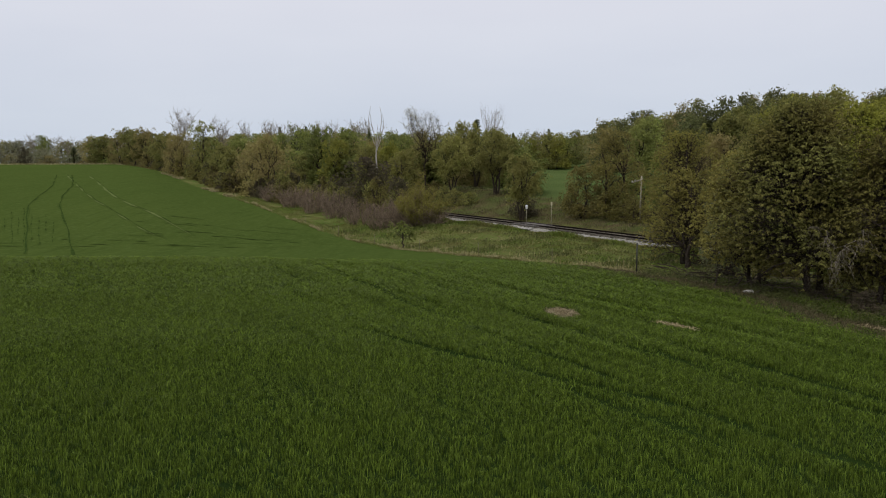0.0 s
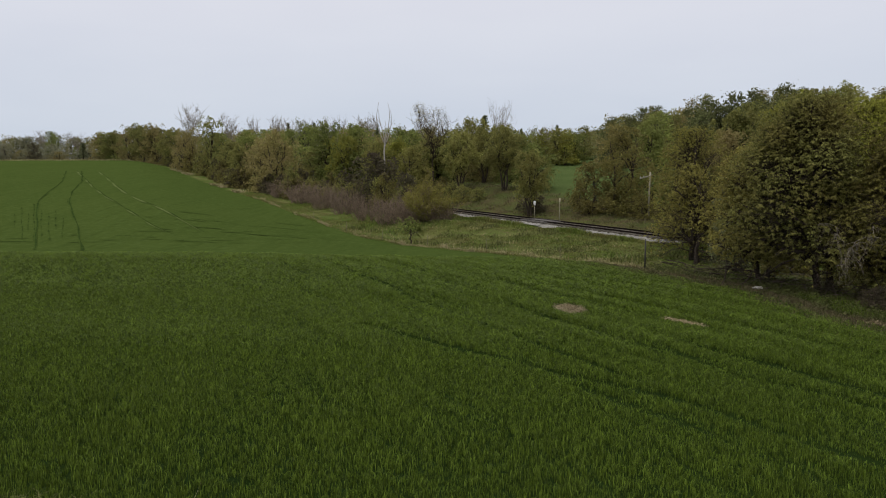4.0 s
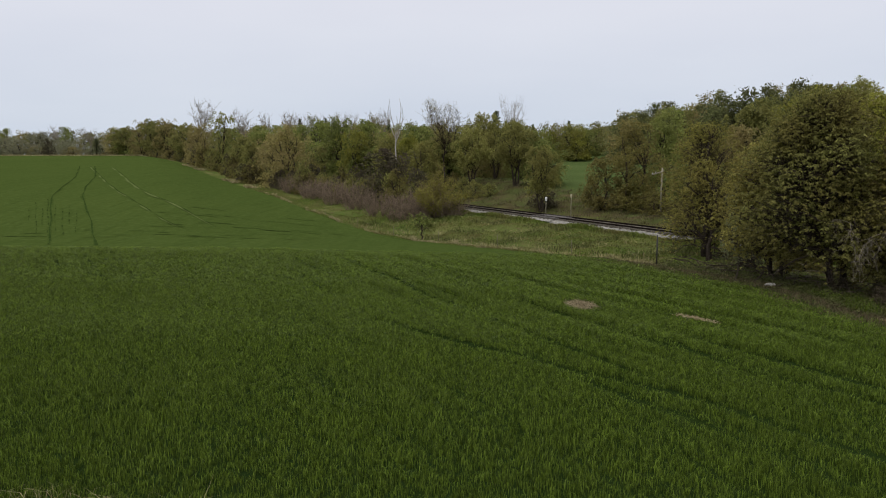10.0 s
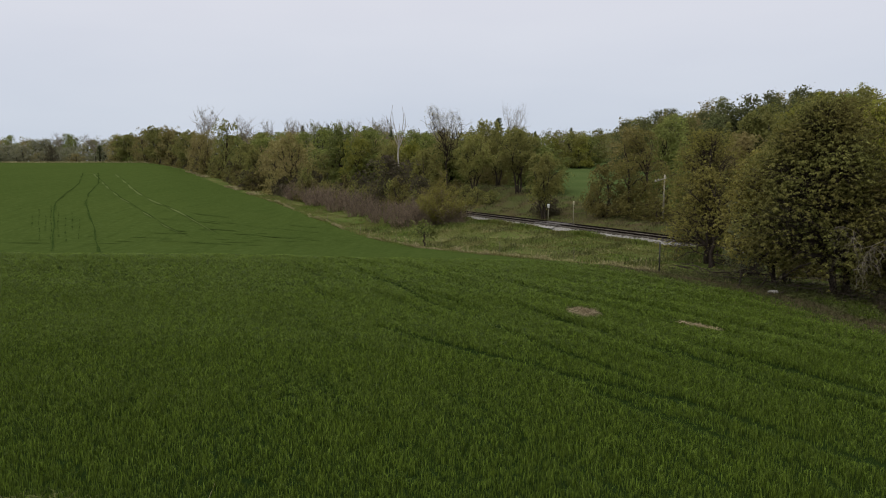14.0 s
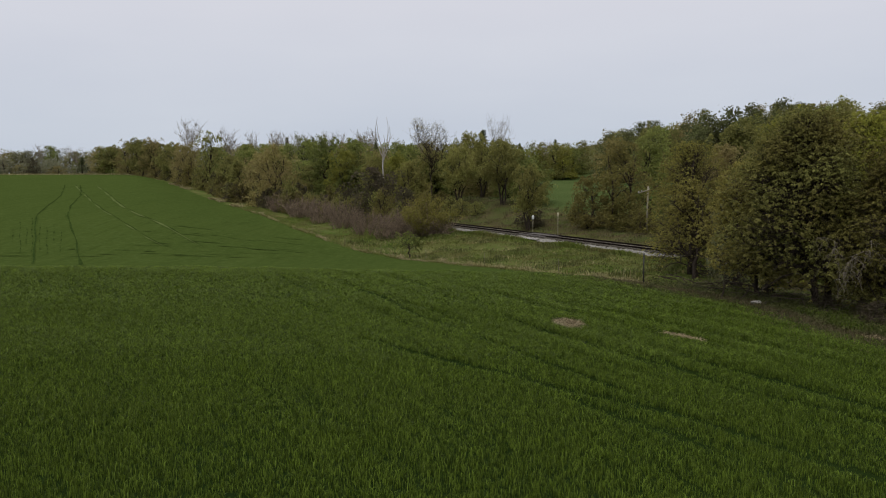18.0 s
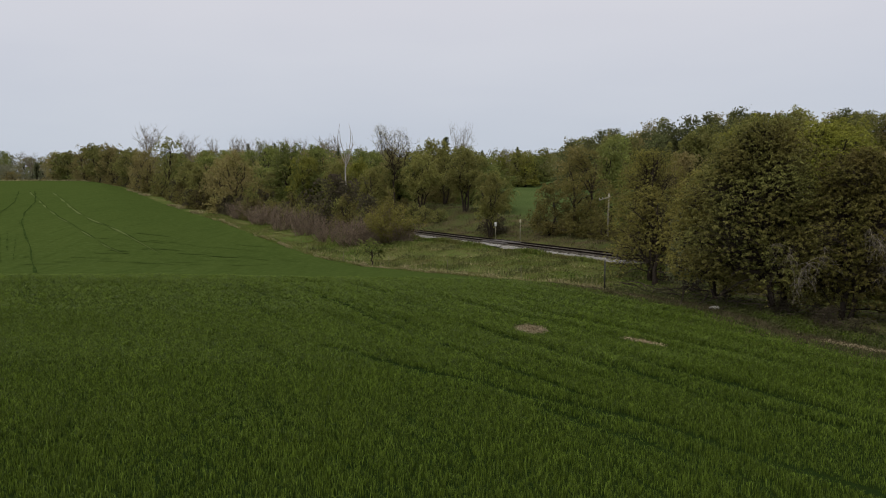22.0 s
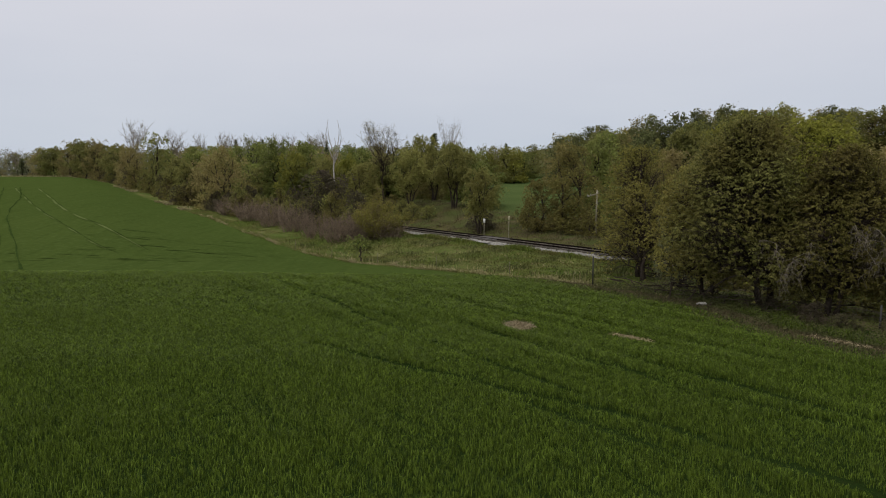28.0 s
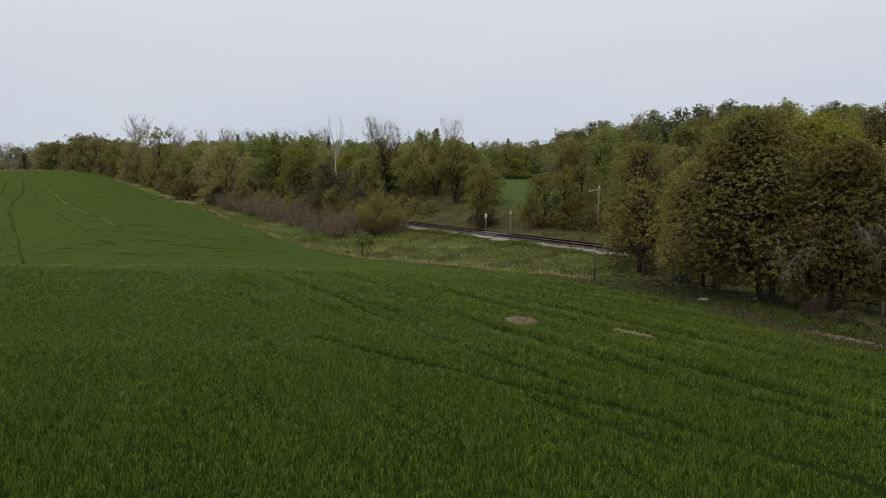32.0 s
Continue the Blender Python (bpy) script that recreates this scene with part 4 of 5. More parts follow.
for i, (x, y, h) in enumerate(((-33.4, 170, 9.2), (-32.5, 178, 8.8), (-27.4, 164, 9.5), (-27.4, 170, 8.9), (-26.8, 178, 9.0), (-23.1, 164, 9.6), (-22.4, 170, 9.2), (-18.8, 178, 8.8), (-14.8, 164, 9.5),
                              (-13.9, 170, 9.3), (-12.9, 178, 8.9), (-7.3, 164, 8.5), (16.4, 175, 6.9), (18.5, 175, 7.8), (20.9, 175, 7.9), (23.7, 175, 7.5), (26.3, 175, 8.5))):
    grow(("far_bare", "conifer", "far_pale")[i % 3], x, y, h, (3.4, 3.2, 4.2)[i % 3], "woodland trees")
for i in range(22):
    p = place(rw.uniform(66, 112), rw.uniform(46, 60))
    if p.x / p.y < 0.125:
        grow(any_of("olive", "green", "tan", "green2"), p.x, p.y, rw.uniform(4.5, 6.5), rw.uniform(5, 6.5), "woodland trees")
for x, y, h in ((66, 172, 8.5), (120, 170, 9.0)):
    grow("conifer", x, y, h, 4.8, "hillside conifers")
for i, kind in enumerate(k for k in PATTERN if k not in USED):
    grow(kind, -170 + 9 * i, 262, 6.5, 6.0, "far woods")
far.finish("far_wood", "dense spring woodland on the far side of the field and hill")

# leafless thicket along the fence
TH = [build_thicket("thicket_shrub", 41, 2.3, 3.0, "leafless purple-brown thicket shrub"), build_thicket("thicket_shrub", 42, 2.0, 3.2, "leafless purple-brown thicket shrub")]
for i, (s, v) in enumerate([(61.6, 30.2), (62.8, 29.4), (64, 29.6), (65.5, 28.0), (67.5, 29.6), (70, 27.8), (73, 29.2), (76, 27.6), (79, 29.0), (82, 27.6), (85.5, 28.6), (89, 27.4), (93, 28.4), (97, 27.2), (101, 28.0), (64.2, 28.6)]):
    p = place(s, v)
    a, b = random.uniform(0.8, 1.2), random.uniform(0.75, 1.3)
    if i < 2:
        tagged(stand(TH[i], p.x, p.y, i * 70.0, a, b), "", "", "thicket along the fence")
    else:
        stand_copy(TH[i % 2], p.x, p.y, random.uniform(0, 360), a, b, "thicket along the fence")

p = place(60.6, 30.3)
stand_copy(TH[0], p.x, p.y, 130.0, 1.0, 0.62, "thicket along the fence")

# bushes on the railway bank and in the wood's edge
BU = [build_tree("bush", 51, 2.4, 3.4, "olive", 1700, 0.15, "low olive bush at the wood's edge", 0.03, 9, 3, 10, category="shrub"),
      build_tree("bush", 52, 2.2, 3.2, "rust", 1700, 0.14, "low coppery bush on the railway bank", 0.03, 9, 3, 10, category="shrub"),
      build_tree("bush", 53, 2.4, 3.4, "dark", 1700, 0.15, "low dusky bush at the wood's edge", 0.03, 9, 3, 10, category="shrub")]
n_b = 0
for i in range(54):
    s = rw.uniform(44, 150)
    v = 40.5 + rw.uniform(0, 4) if i % 2 else 26.5 + rw.uniform(0, 3)
    if i % 2 == 0 and s < 100:
        continue
    p = place(s, v)
    if 62 < s < 80 and v > 40:
        continue
    if 40 < s < 58 and v > 40 and p.x / p.y > 0.14 and p.x / p.y < 0.29:
        continue
    k = int(rw.integers(3))
    if n_b < 3:
        tagged(stand(BU[n_b], p.x, p.y, 20.0 * i), "", "", "bushes at the wood's edge")
    else:
        stand_copy(BU[k], p.x, p.y, 20.0 * i, rw.uniform(0.7, 1.2), rw.uniform(0.6, 1.1), "bushes at the wood's edge")
    n_b += 1
for i in range(3, 26):
    p = place(60 + 1.9 * i + rw.uniform(-0.6, 0.6), 30.6 + rw.uniform(0, 1.6))
    stand_copy(BU[(0, 2, 0, 1)[i % 4]], p.x, p.y, 41.0 * i, rw.uniform(0.8, 1.15), rw.uniform(0.9, 1.5), "bushes behind the thicket")
for i in range(22):
    p = place(rw.uniform(2, 25), 28.6 + rw.uniform(0, 3.0))
    stand_copy(BU[i % 2], p.x, p.y, 33.0 * i, rw.uniform(0.6, 0.9), rw.uniform(0.45, 0.8), "bushes behind the fence row")
for i in range(9):
    s = 8.5 + 1.25 * i
    p = place(s, float(edge_v(s)) + 2.0 + rw.uniform(0, 1.2))
    stand_copy(BU[2], p.x, p.y, 57.0 * i, rw.uniform(0.25, 0.4), rw.uniform(0.18, 0.3), "low bushes under the fence row")
for i in range(34):
    s = 96 + 2.9 * i + rw.uniform(-1, 1)
    p = place(s, 27.2 + rw.uniform(-0.9, 1.6) + 1.8 * (s < 116))
    stand_copy(BU[(1, 0, 1, 2, 0)[i % 5]], p.x, p.y, 71.0 * i, rw.uniform(1.0, 1.7), rw.uniform(0.9, 1.9), "bushes along the upper field edge")
for s, v, turn, a, b in ((75.6, 41.0, 10, 0.8, 0.75), (73.4, 41.6, 80, 0.7, 0.55), (79.0, 41.5, 220, 0.9, 0.8), (61.2, 40.6, 300, 0.75, 0.6), (62.8, 41.2, 30, 0.9, 0.7), (52.0, 42.5, 0, 1.1, 0.9), (50.0, 43.0, 45, 1.0, 0.8), (48.2, 42.2, 120, 0.9, 0.7)):
    p = place(s, v)
    stand_copy(BU[0 if s > 66 else (2 if s > 60 else 1)], p.x, p.y, turn, a, b, "bushes on the railway bank")
SAP = build_tree("sapling", 55, 1.9, 2.5, "green", 800, 0.12, "young thin green sapling at the meadow's edge", 0.45, 6, 1, 8)
stand(SAP, -1.9, 58.5)


# ---- railway ----
def build_railway():
    s0, s1 = -45.0, 125.0
    zb = -0.75
    track = thing("railway_track", "single railway track with rusty rails on grey ballast", "railway track")

    def at(s, v, z):
        return (-0.447 * s + 0.894 * v, 0.894 * s + 0.447 * v, z)

    rng = np.random.default_rng(8)
    ss = np.arange(s0, s1, 0.4)
    cross = [(-1.9, -0.42), (-1.40, -0.1), (-1.06, 0.30), (-0.5, 0.40), (0.5, 0.40), (1.12, 0.28), (1.45, 0.0), (1.9, -0.30)]
    v = np.array([[at(s, TRACK_V + c + rng.normal() * 0.05, zb + z + rng.normal() * 0.02) for c, z in cross] for s in ss])
    i, j = np.meshgrid(np.arange(len(ss) - 1), np.arange(len(cross) - 1), indexing="ij")
    k = len(cross)
    q = np.stack([i * k + j, i * k + j + 1, (i + 1) * k + j + 1, (i + 1) * k + j], -1).reshape(-1, 4)
    crown = (j.ravel() > 1) & (j.ravel() < 5)
    part("ballast", Shape().add(v, q[~crown]), BALLAST, track, "pale grey crushed stone")
    part("track_bed", Shape().add(v, q[crown]), OILY, track, "dark oily crushed stone between the rails")
    prof = [(-0.07, 0), (0.07, 0), (0.07, 0.012), (0.012, 0.03), (0.010, 0.12), (0.036, 0.13), (0.036, 0.165), (-0.036, 0.165), (-0.036, 0.13), (-0.010, 0.12), (-0.012, 0.03), (-0.07, 0.012)]
    for side in (-0.60, 0.60):
        ends = np.arange(s0, s1 + 1, 5.0)
        v = np.array([[at(s, TRACK_V + side + a, zb + 0.345 + b) for a, b in prof] for s in ends])
        k = len(prof)
        i, j = np.meshgrid(np.arange(len(ends) - 1), np.arange(k), indexing="ij")
        q = np.stack([i * k + j, i * k + (j + 1) % k, (i + 1) * k + (j + 1) % k, (i + 1) * k + j], -1).reshape(-1, 4)
        part("rail", Shape().add(v, q), RAIL, track, "brown rusted steel rail")
    sl = Shape().box((0.23, 2.05, 0.18), bevel=0.012).mesh("sleeper", SLEEPER)
    for i in range(230):
        s = 2.0 + i * 0.53
        ob = part("sleeper", sl, SLEEPER, track)
        ob.location = at(s, TRACK_V + random.uniform(-0.03, 0.03), zb + 0.325)
        ob.rotation_euler = (0, 0, math.atan2(0.894, -0.447) + random.uniform(-0.015, 0.015))
    cr = thing("farm_crossing", "grey timber farm crossing with gravel over the track", "level crossing")
    gr = Shape()
    for sgn in (-1, 1):
        ys = np.linspace(1.0, 1.4, 7)
        v = np.array([[at(51.0 + a, TRACK_V + sgn * b, zb + 0.34 - 0.32 * (b - 1.0) + rng.normal() * 0.015) for a in np.linspace(-1.5, 1.5, 9)] for b in ys])
        i, j = np.meshgrid(np.arange(6), np.arange(8), indexing="ij")
        q = np.stack([i * 9 + j, i * 9 + j + 1, (i + 1) * 9 + j + 1, (i + 1) * 9 + j], -1).reshape(-1, 4)
        gr.add(v, q)
    part("gravel", gr, BALLAST, cr, "pale gravel ramp")
    for c in (-0.39, -0.13, 0.13, 0.39, -0.82, 0.82):
        ob = part("plank", Shape().box((3.4, 0.24, 0.10), bevel=0.012), PLANK, cr)
        ob.location = at(51.0, TRACK_V + c, zb + 0.43)
        ob.rotation_euler = (0, 0, math.atan2(0.894, -0.447))


build_railway()


def build_sign(x, y, h, plate, mat, label):
    ob = thing("trackside_sign", label, "railway sign", "trackside signs", (x, y, z_at(x, y)))
    part("post", Shape().tube([(0, 0, -0.3), (0, 0, h * 0.5), (0.01, 0, h)], (0.034, 0.030, 0.026), 8), POSTWOOD, ob)
    m = pose(0, 0, 0, 0, 0, 14)
    part("plate", Shape().box((plate[0], 0.02, plate[1]), (0, -0.055, h - plate[1] * 0.35), m, 0.006), mat, ob)
    part("bolt", Shape().tube([(0.0, -0.05, h - 0.05), (0.0, -0.075, h - 0.05)], (0.012, 0.012), 6), STEEL, ob)
    return ob


build_sign(8.3, 67.3, 1.55, (0.19, 0.34), WHITE, "slim post with small white rectangular plate beside the track")
build_sign(9.9, 64.0, 1.95, (0.13, 0.32), CREAM, "slim post with small faded cream plate beside the track")


def build_pole():
    x, y = 16.4, 61.5
    ob = thing("utility_pole", "old grey timber line pole with a tilted crossarm", "utility pole", "", (x, y, z_at(x, y)))
    part("pole", Shape().tube([(0, 0, -0.4), (0.02, 0, 2.3), (0.05, 0, 3.6)], (0.075, 0.068, 0.060), 10), POSTWOOD, ob, "", True)
    arm = part("crossarm", Shape().box((1.15, 0.08, 0.09), bevel=0.01), POSTWOOD, ob)
    arm.location, arm.rotation_euler = (-0.28, -0.10, 3.22), (0, radians(-14), radians(20))
    for a in (-0.5, -0.22, 0.45):
        part("insulator", Shape().tube([(a, 0, 0.04), (a, 0, 0.08), (a, 0, 0.12), (a, 0, 0.15)], (0.02, 0.035, 0.03, 0.015), 8), GLASS, arm)


build_pole()


# ---- fence ----
def build_fence():
    fence = thing("wire_fence", "thin wire fence on slim posts along the field edge", "fence")
    spots = [(14.1, 24.05)] + [(s, 23.85) for s in (27.1, 33.5, 41.0, 49.0, 57.0, 65.0, 74.0)]
    tops = []
    for s, v in spots:
        p = place(s, v)
        main = s == 27.1
        h = 1.38 if main else 0.85 + random.uniform(-0.1, 0.1)
        lean = random.uniform(-0.04, 0.04) * (not main)
        first = s == 14.1
        post = Shape().tube([(p.x, p.y, p.z - 0.3), (p.x + lean, p.y, p.z + h)], (0.034, 0.032) if main or first else (0.018, 0.016), 6)
        part("post", post, STEEL if main or first else FENCEWOOD, fence, "taller dark steel post" if main else "")
        tops.append((p, lean))
    for f in (0.3, 0.55, 0.8):
        w = Shape()
        for (p, a), (q, b) in zip(tops, tops[1:]):
            mid = (p + q) / 2
            w.tube([(p.x, p.y, p.z + f), (mid.x, mid.y, mid.z + f - 0.05), (q.x, q.y, q.z + f)], (0.002,) * 3, 3, False)
        part("wire", w, STEEL, fence)


build_fence()


# ---- crop, grass, weeds ----
RUTS = [
    ([(-8.0, 46.9), (-4.8, 35.5), (-3.2, 31.6), (-1.8, 28.6), (-0.7, 25.3), (0.2, 23.6), (1.0, 21.9), (1.7, 20.3), (2.3, 19.2), (2.9, 18.0), (3.5, 16.7), (4.0, 15.6)], 0.13),
    ([(-1.9, 21.0), (-1.2, 20.3), (0.1, 18.9), (1.3, 17.6), (2.4, 16.4), (3.4, 15.4), (4.3, 14.5), (5.0, 13.6), (5.6, 12.5), (6.1, 11.7), (6.7, 11.0), (7.0, 10.2)], 0.15),
    ([(-26.0, 51.6), (-32.1, 64.4), (-37.2, 74.7), (-41.6, 86.3), (-46.2, 99.4), (-59.0, 128.7)], 0.075),
    ([(-22.5, 50.7), (-28.4, 63.3), (-34.2, 74.7), (-39.1, 86.3), (-44.6, 101.5), (-56.6, 128.7)], 0.09),
    ([(-18.3, 57.1), (-22.5, 62.9), (-26.8, 69.7), (-32.2, 78.6), (-39.5, 92.3), (-57.5, 128.7)], 0.075),
    ([(-17.6, 60.2), (-20.5, 65.3), (-24.1, 70.9), (-28.9, 77.4), (-35.2, 89.2), (-52.3, 124.9)], 0.085),
]
RUTS += [([(x, y), (x + dx, y - dy)], 0.065) for x, y, dx, dy in ((-18.3, 36.6, 3.9, 7.1), (-18.5, 38.7, 5.6, 10.2), (-18.1, 38.7, 6.2, 11.3), (-16.8, 37.6, 5.0, 8.9), (-16.2, 37.6, 5.2, 9.8), (-15.9, 42.0, 4.4, 8.8), (-19.9, 37.0, 2.6, 4.9))]
FURROWS = [
    ([(0.2, 29.7), (1.2, 28.1), (2.0, 25.9), (2.7, 23.9), (3.4, 22.3)], 0.07),
    ([(4.2, 21.4), (5.5, 18.7), (6.1, 16.6), (6.7, 15.6), (7.9, 14.1)], 0.07),
]
SCRATCHES = [((-36.1, 68.6), (-32.4, 61.5)), ((-37.1, 71.8), (-29.4, 56.7)), ((-34.9, 68.6), (-30.5, 59.8)), ((-37.1, 74.0), (-28.1, 55.8)),
             ((-35.0, 71.1), (-28.3, 57.2)), ((-33.2, 68.6), (-27.3, 56.3)), ((-33.5, 70.5), (-29.0, 61.0)), ((-30.9, 66.3), (-26.6, 56.8))]
PATCHES = [((4.05, 23.9), 0.0, 0.50, 0.85), ((6.95, 21.95), 33.0, 0.14, 0.80), ((12.7, 21.3), 24.0, 0.16, 1.35)]


def rut_gap(x, y):
    """1 on a wheel track, falling to 0 beside it."""
    out = np.zeros_like(x)
    for pts, hw in RUTS + FURROWS:
        for (ax, ay), (bx, by) in zip(pts, pts[1:]):
            dx, dy = bx - ax, by - ay
            t = np.clip(((x - ax) * dx + (y - ay) * dy) / (dx * dx + dy * dy), 0, 1)
            d = np.hypot(x - ax - t * dx, y - ay - t * dy)
            out = np.maximum(out, 1 - smooth(hw * 0.7, hw * 1.5, d))
    return out


def seams(s, v):
    """Thin sowing along the seams between passes of the drill."""
    out = np.zeros_like(s)
    for k, (at, deep) in enumerate(((11.7, 0.75), (13.1, 0.85), (14.4, 0.85), (15.8, 0.85), (17.2, 0.8), (9.6, 0.7), (8.3, 0.5), (6.4, 0.45), (4.9, 0.4), (1.2, 0.35))):
        d = np.abs(v + 0.22 * np.sin(s * 0.33 + 2 * k) + 0.06 * np.sin(s * 1.3 + k) - at)
        run = np.clip(0.62 + 0.7 * np.sin(s * 0.47 + 3 * k) * np.sin(s * 0.19 + k), 0, 1)
        out = np.maximum(out, deep * run * (1 - smooth(0.08, 0.28, d)))
    return out


def in_patch(x, y):
    out = np.zeros(len(x), bool)
    for (cx, cy), turn, a, b in PATCHES:
        c, s = math.cos(radians(turn)), math.sin(radians(turn))
        u, w = (x - cx) * c + (y - cy) * s, -(x - cx) * s + (y - cy) * c
        wob = 1 + 0.25 * np.sin(5 * np.arctan2(w, u) + cx)
        out |= (u / a) ** 2 + (w / b) ** 2 < wob
    return out


def blades(shape, rng, x, y, h, width, lean, joints):
    """Grass blades rooted at x, y: three joints near by, one triangle each far off."""
    k = len(x)
    z = terrain(x, y) - 0.02
    a = rng.uniform(0, 2 * np.pi, k)
    b = rng.uniform(0, 2 * np.pi, k)
    wx, wy = np.cos(a) * width * 0.5, np.sin(a) * width * 0.5
    ln = lean * rng.uniform(0.1, 1.0, k) * h
    lx, ly = np.cos(b) * ln, np.sin(b) * ln
    base = np.stack([x, y, z], -1)
    side = np.stack([wx, wy, np.zeros(k)], -1)
    tip = base + np.stack([lx, ly, h], -1)
    if joints:
        mid = base + np.stack([lx * 0.25, ly * 0.25, h * 0.70], -1)
        tip = base + np.stack([lx * 1.25, ly * 1.25, h * rng.uniform(0.75, 1.05, k)], -1)
        v = np.stack([base - side * 0.6, base + side * 0.6, mid + side, mid - side, tip], 1)
        o = np.arange(k)[:, None] * 5
        shape.add(v, o + np.array([[0, 1, 2, 3]]), o + np.array([[3, 2, 4]]))
    else:
        mid = base + np.stack([lx * 0.3, ly * 0.3, h * 0.72], -1)
        tip = base + np.stack([lx * 1.2, ly * 1.2, h * rng.uniform(0.75, 1.05, k)], -1)
        v = np.stack([base, mid + side, tip, mid - side], 1)
        shape.add(v, np.arange(k * 4).reshape(k, 4))


def scatter(rng, y0, y1, density, slope=0.66, pad=2.5):
    """Evenly strewn spots over the part of the field between y0 and y1 metres out."""
    cell = density ** -0.5
    gx, gy = np.meshgrid(np.arange(-slope * y1 - pad, slope * y1 + pad, cell), np.arange(y0, y1, cell))
    x = gx.ravel() + rng.uniform(-0.55, 0.55, gx.size) * cell
    y = gy.ravel() + rng.uniform(-0.55, 0.55, gx.size) * cell
    ok = np.abs(x) < slope * y + pad
    return x[ok], y[ok]


def build_crop():
    """Wheat plants in drilled rows, each a tuft of a few blades."""
    rng = np.random.default_rng(3)
    shape = Shape()
    bands = ((6.5, 10.5, 150, 8, 0.155, 0.0070, 0.42, True), (10.5, 14.0, 150, 8, 0.160, 0.0080, 0.52, True), (14.0, 19.0, 175, 7, 0.17, 0.0105, 0.9, False),
             (19.0, 27.0, 155, 7, 0.18, 0.0124, 1.55, False), (27.0, 41.0, 90, 7, 0.18, 0.0190, 2.2, False))
    for y0, y1, dens, each, h, width, lean, joints in bands:
        x, y = scatter(rng, y0 - 1.0, y1 + 1.0, dens)
        keep = rng.random(len(x)) < np.clip((y - y0 + 1.0) / 2.0, 0, 1) * np.clip((y1 + 1.0 - y) / 2.0, 0, 1)
        x, y = x[keep], y[keep]
        s, v = sv(x, y)
        v = np.round(v / 0.16) * 0.16 + rng.normal(size=len(v)) * (0.05 if y0 < 24 else 0.06)
        x, y = -0.447 * s + 0.894 * v, 0.894 * s + 0.447 * v
        gap = np.maximum(rut_gap(x, y), seams(s, v))
        gap = gap * (0.92 + 0.25 * np.sin(s * 2.3 + v) * np.sin(s * 0.9))
        ok = (v < edge_v(s) - rng.exponential(0.10, len(v))) & ~in_patch(x, y) & (gap < rng.uniform(0.2, 1.0, len(x)))
        rim = smooth(-2.3, 0.0, v - edge_v(s)) * smooth(36.0, 24.0, s)
        ok &= rng.random(len(v)) > 0.72 * rim
        x, y, gap, rim, s, v = x[ok], y[ok], gap[ok], rim[ok], s[ok], v[ok]
        hh = h * rng.uniform(0.82, 1.14, len(x)) * (1 - 0.6 * gap) * (1 - 0.4 * rim)
        hh *= 1 + 0.16 * np.sin(v * 4.4 + 0.9 * np.sin(s * 0.3)) * smooth(8.0, 11.0, v)
        hh *= 0.92 + 0.14 * np.sin(x * 0.9 + 0.7 * y) * np.sin(0.6 * y - 0.4 * x) + 0.08 * np.sin(1.9 * x + 0.3 * y)
        k = len(x) * each
        bx, by = np.repeat(x, each) + rng.normal(size=k) * 0.042, np.repeat(y, each) + rng.normal(size=k) * 0.042
        blades(shape, rng, bx, by, np.repeat(hh, each) * rng.uniform(0.72, 1.10, k), width * rng.uniform(0.7, 1.3, k), lean, joints)
    x, y = rng.uniform(-16, 16, 40000), rng.uniform(-14, 7.5, 40000)
    blades(shape, rng, x, y, rng.uniform(0.14, 0.24, 40000), np.full(40000, 0.018), 0.6, False)
    tagged(part("wheat_crop", shape, WHEAT, None, "dense young green wheat in drilled rows with wheel tracks"), "", "crop", "", "stuff")


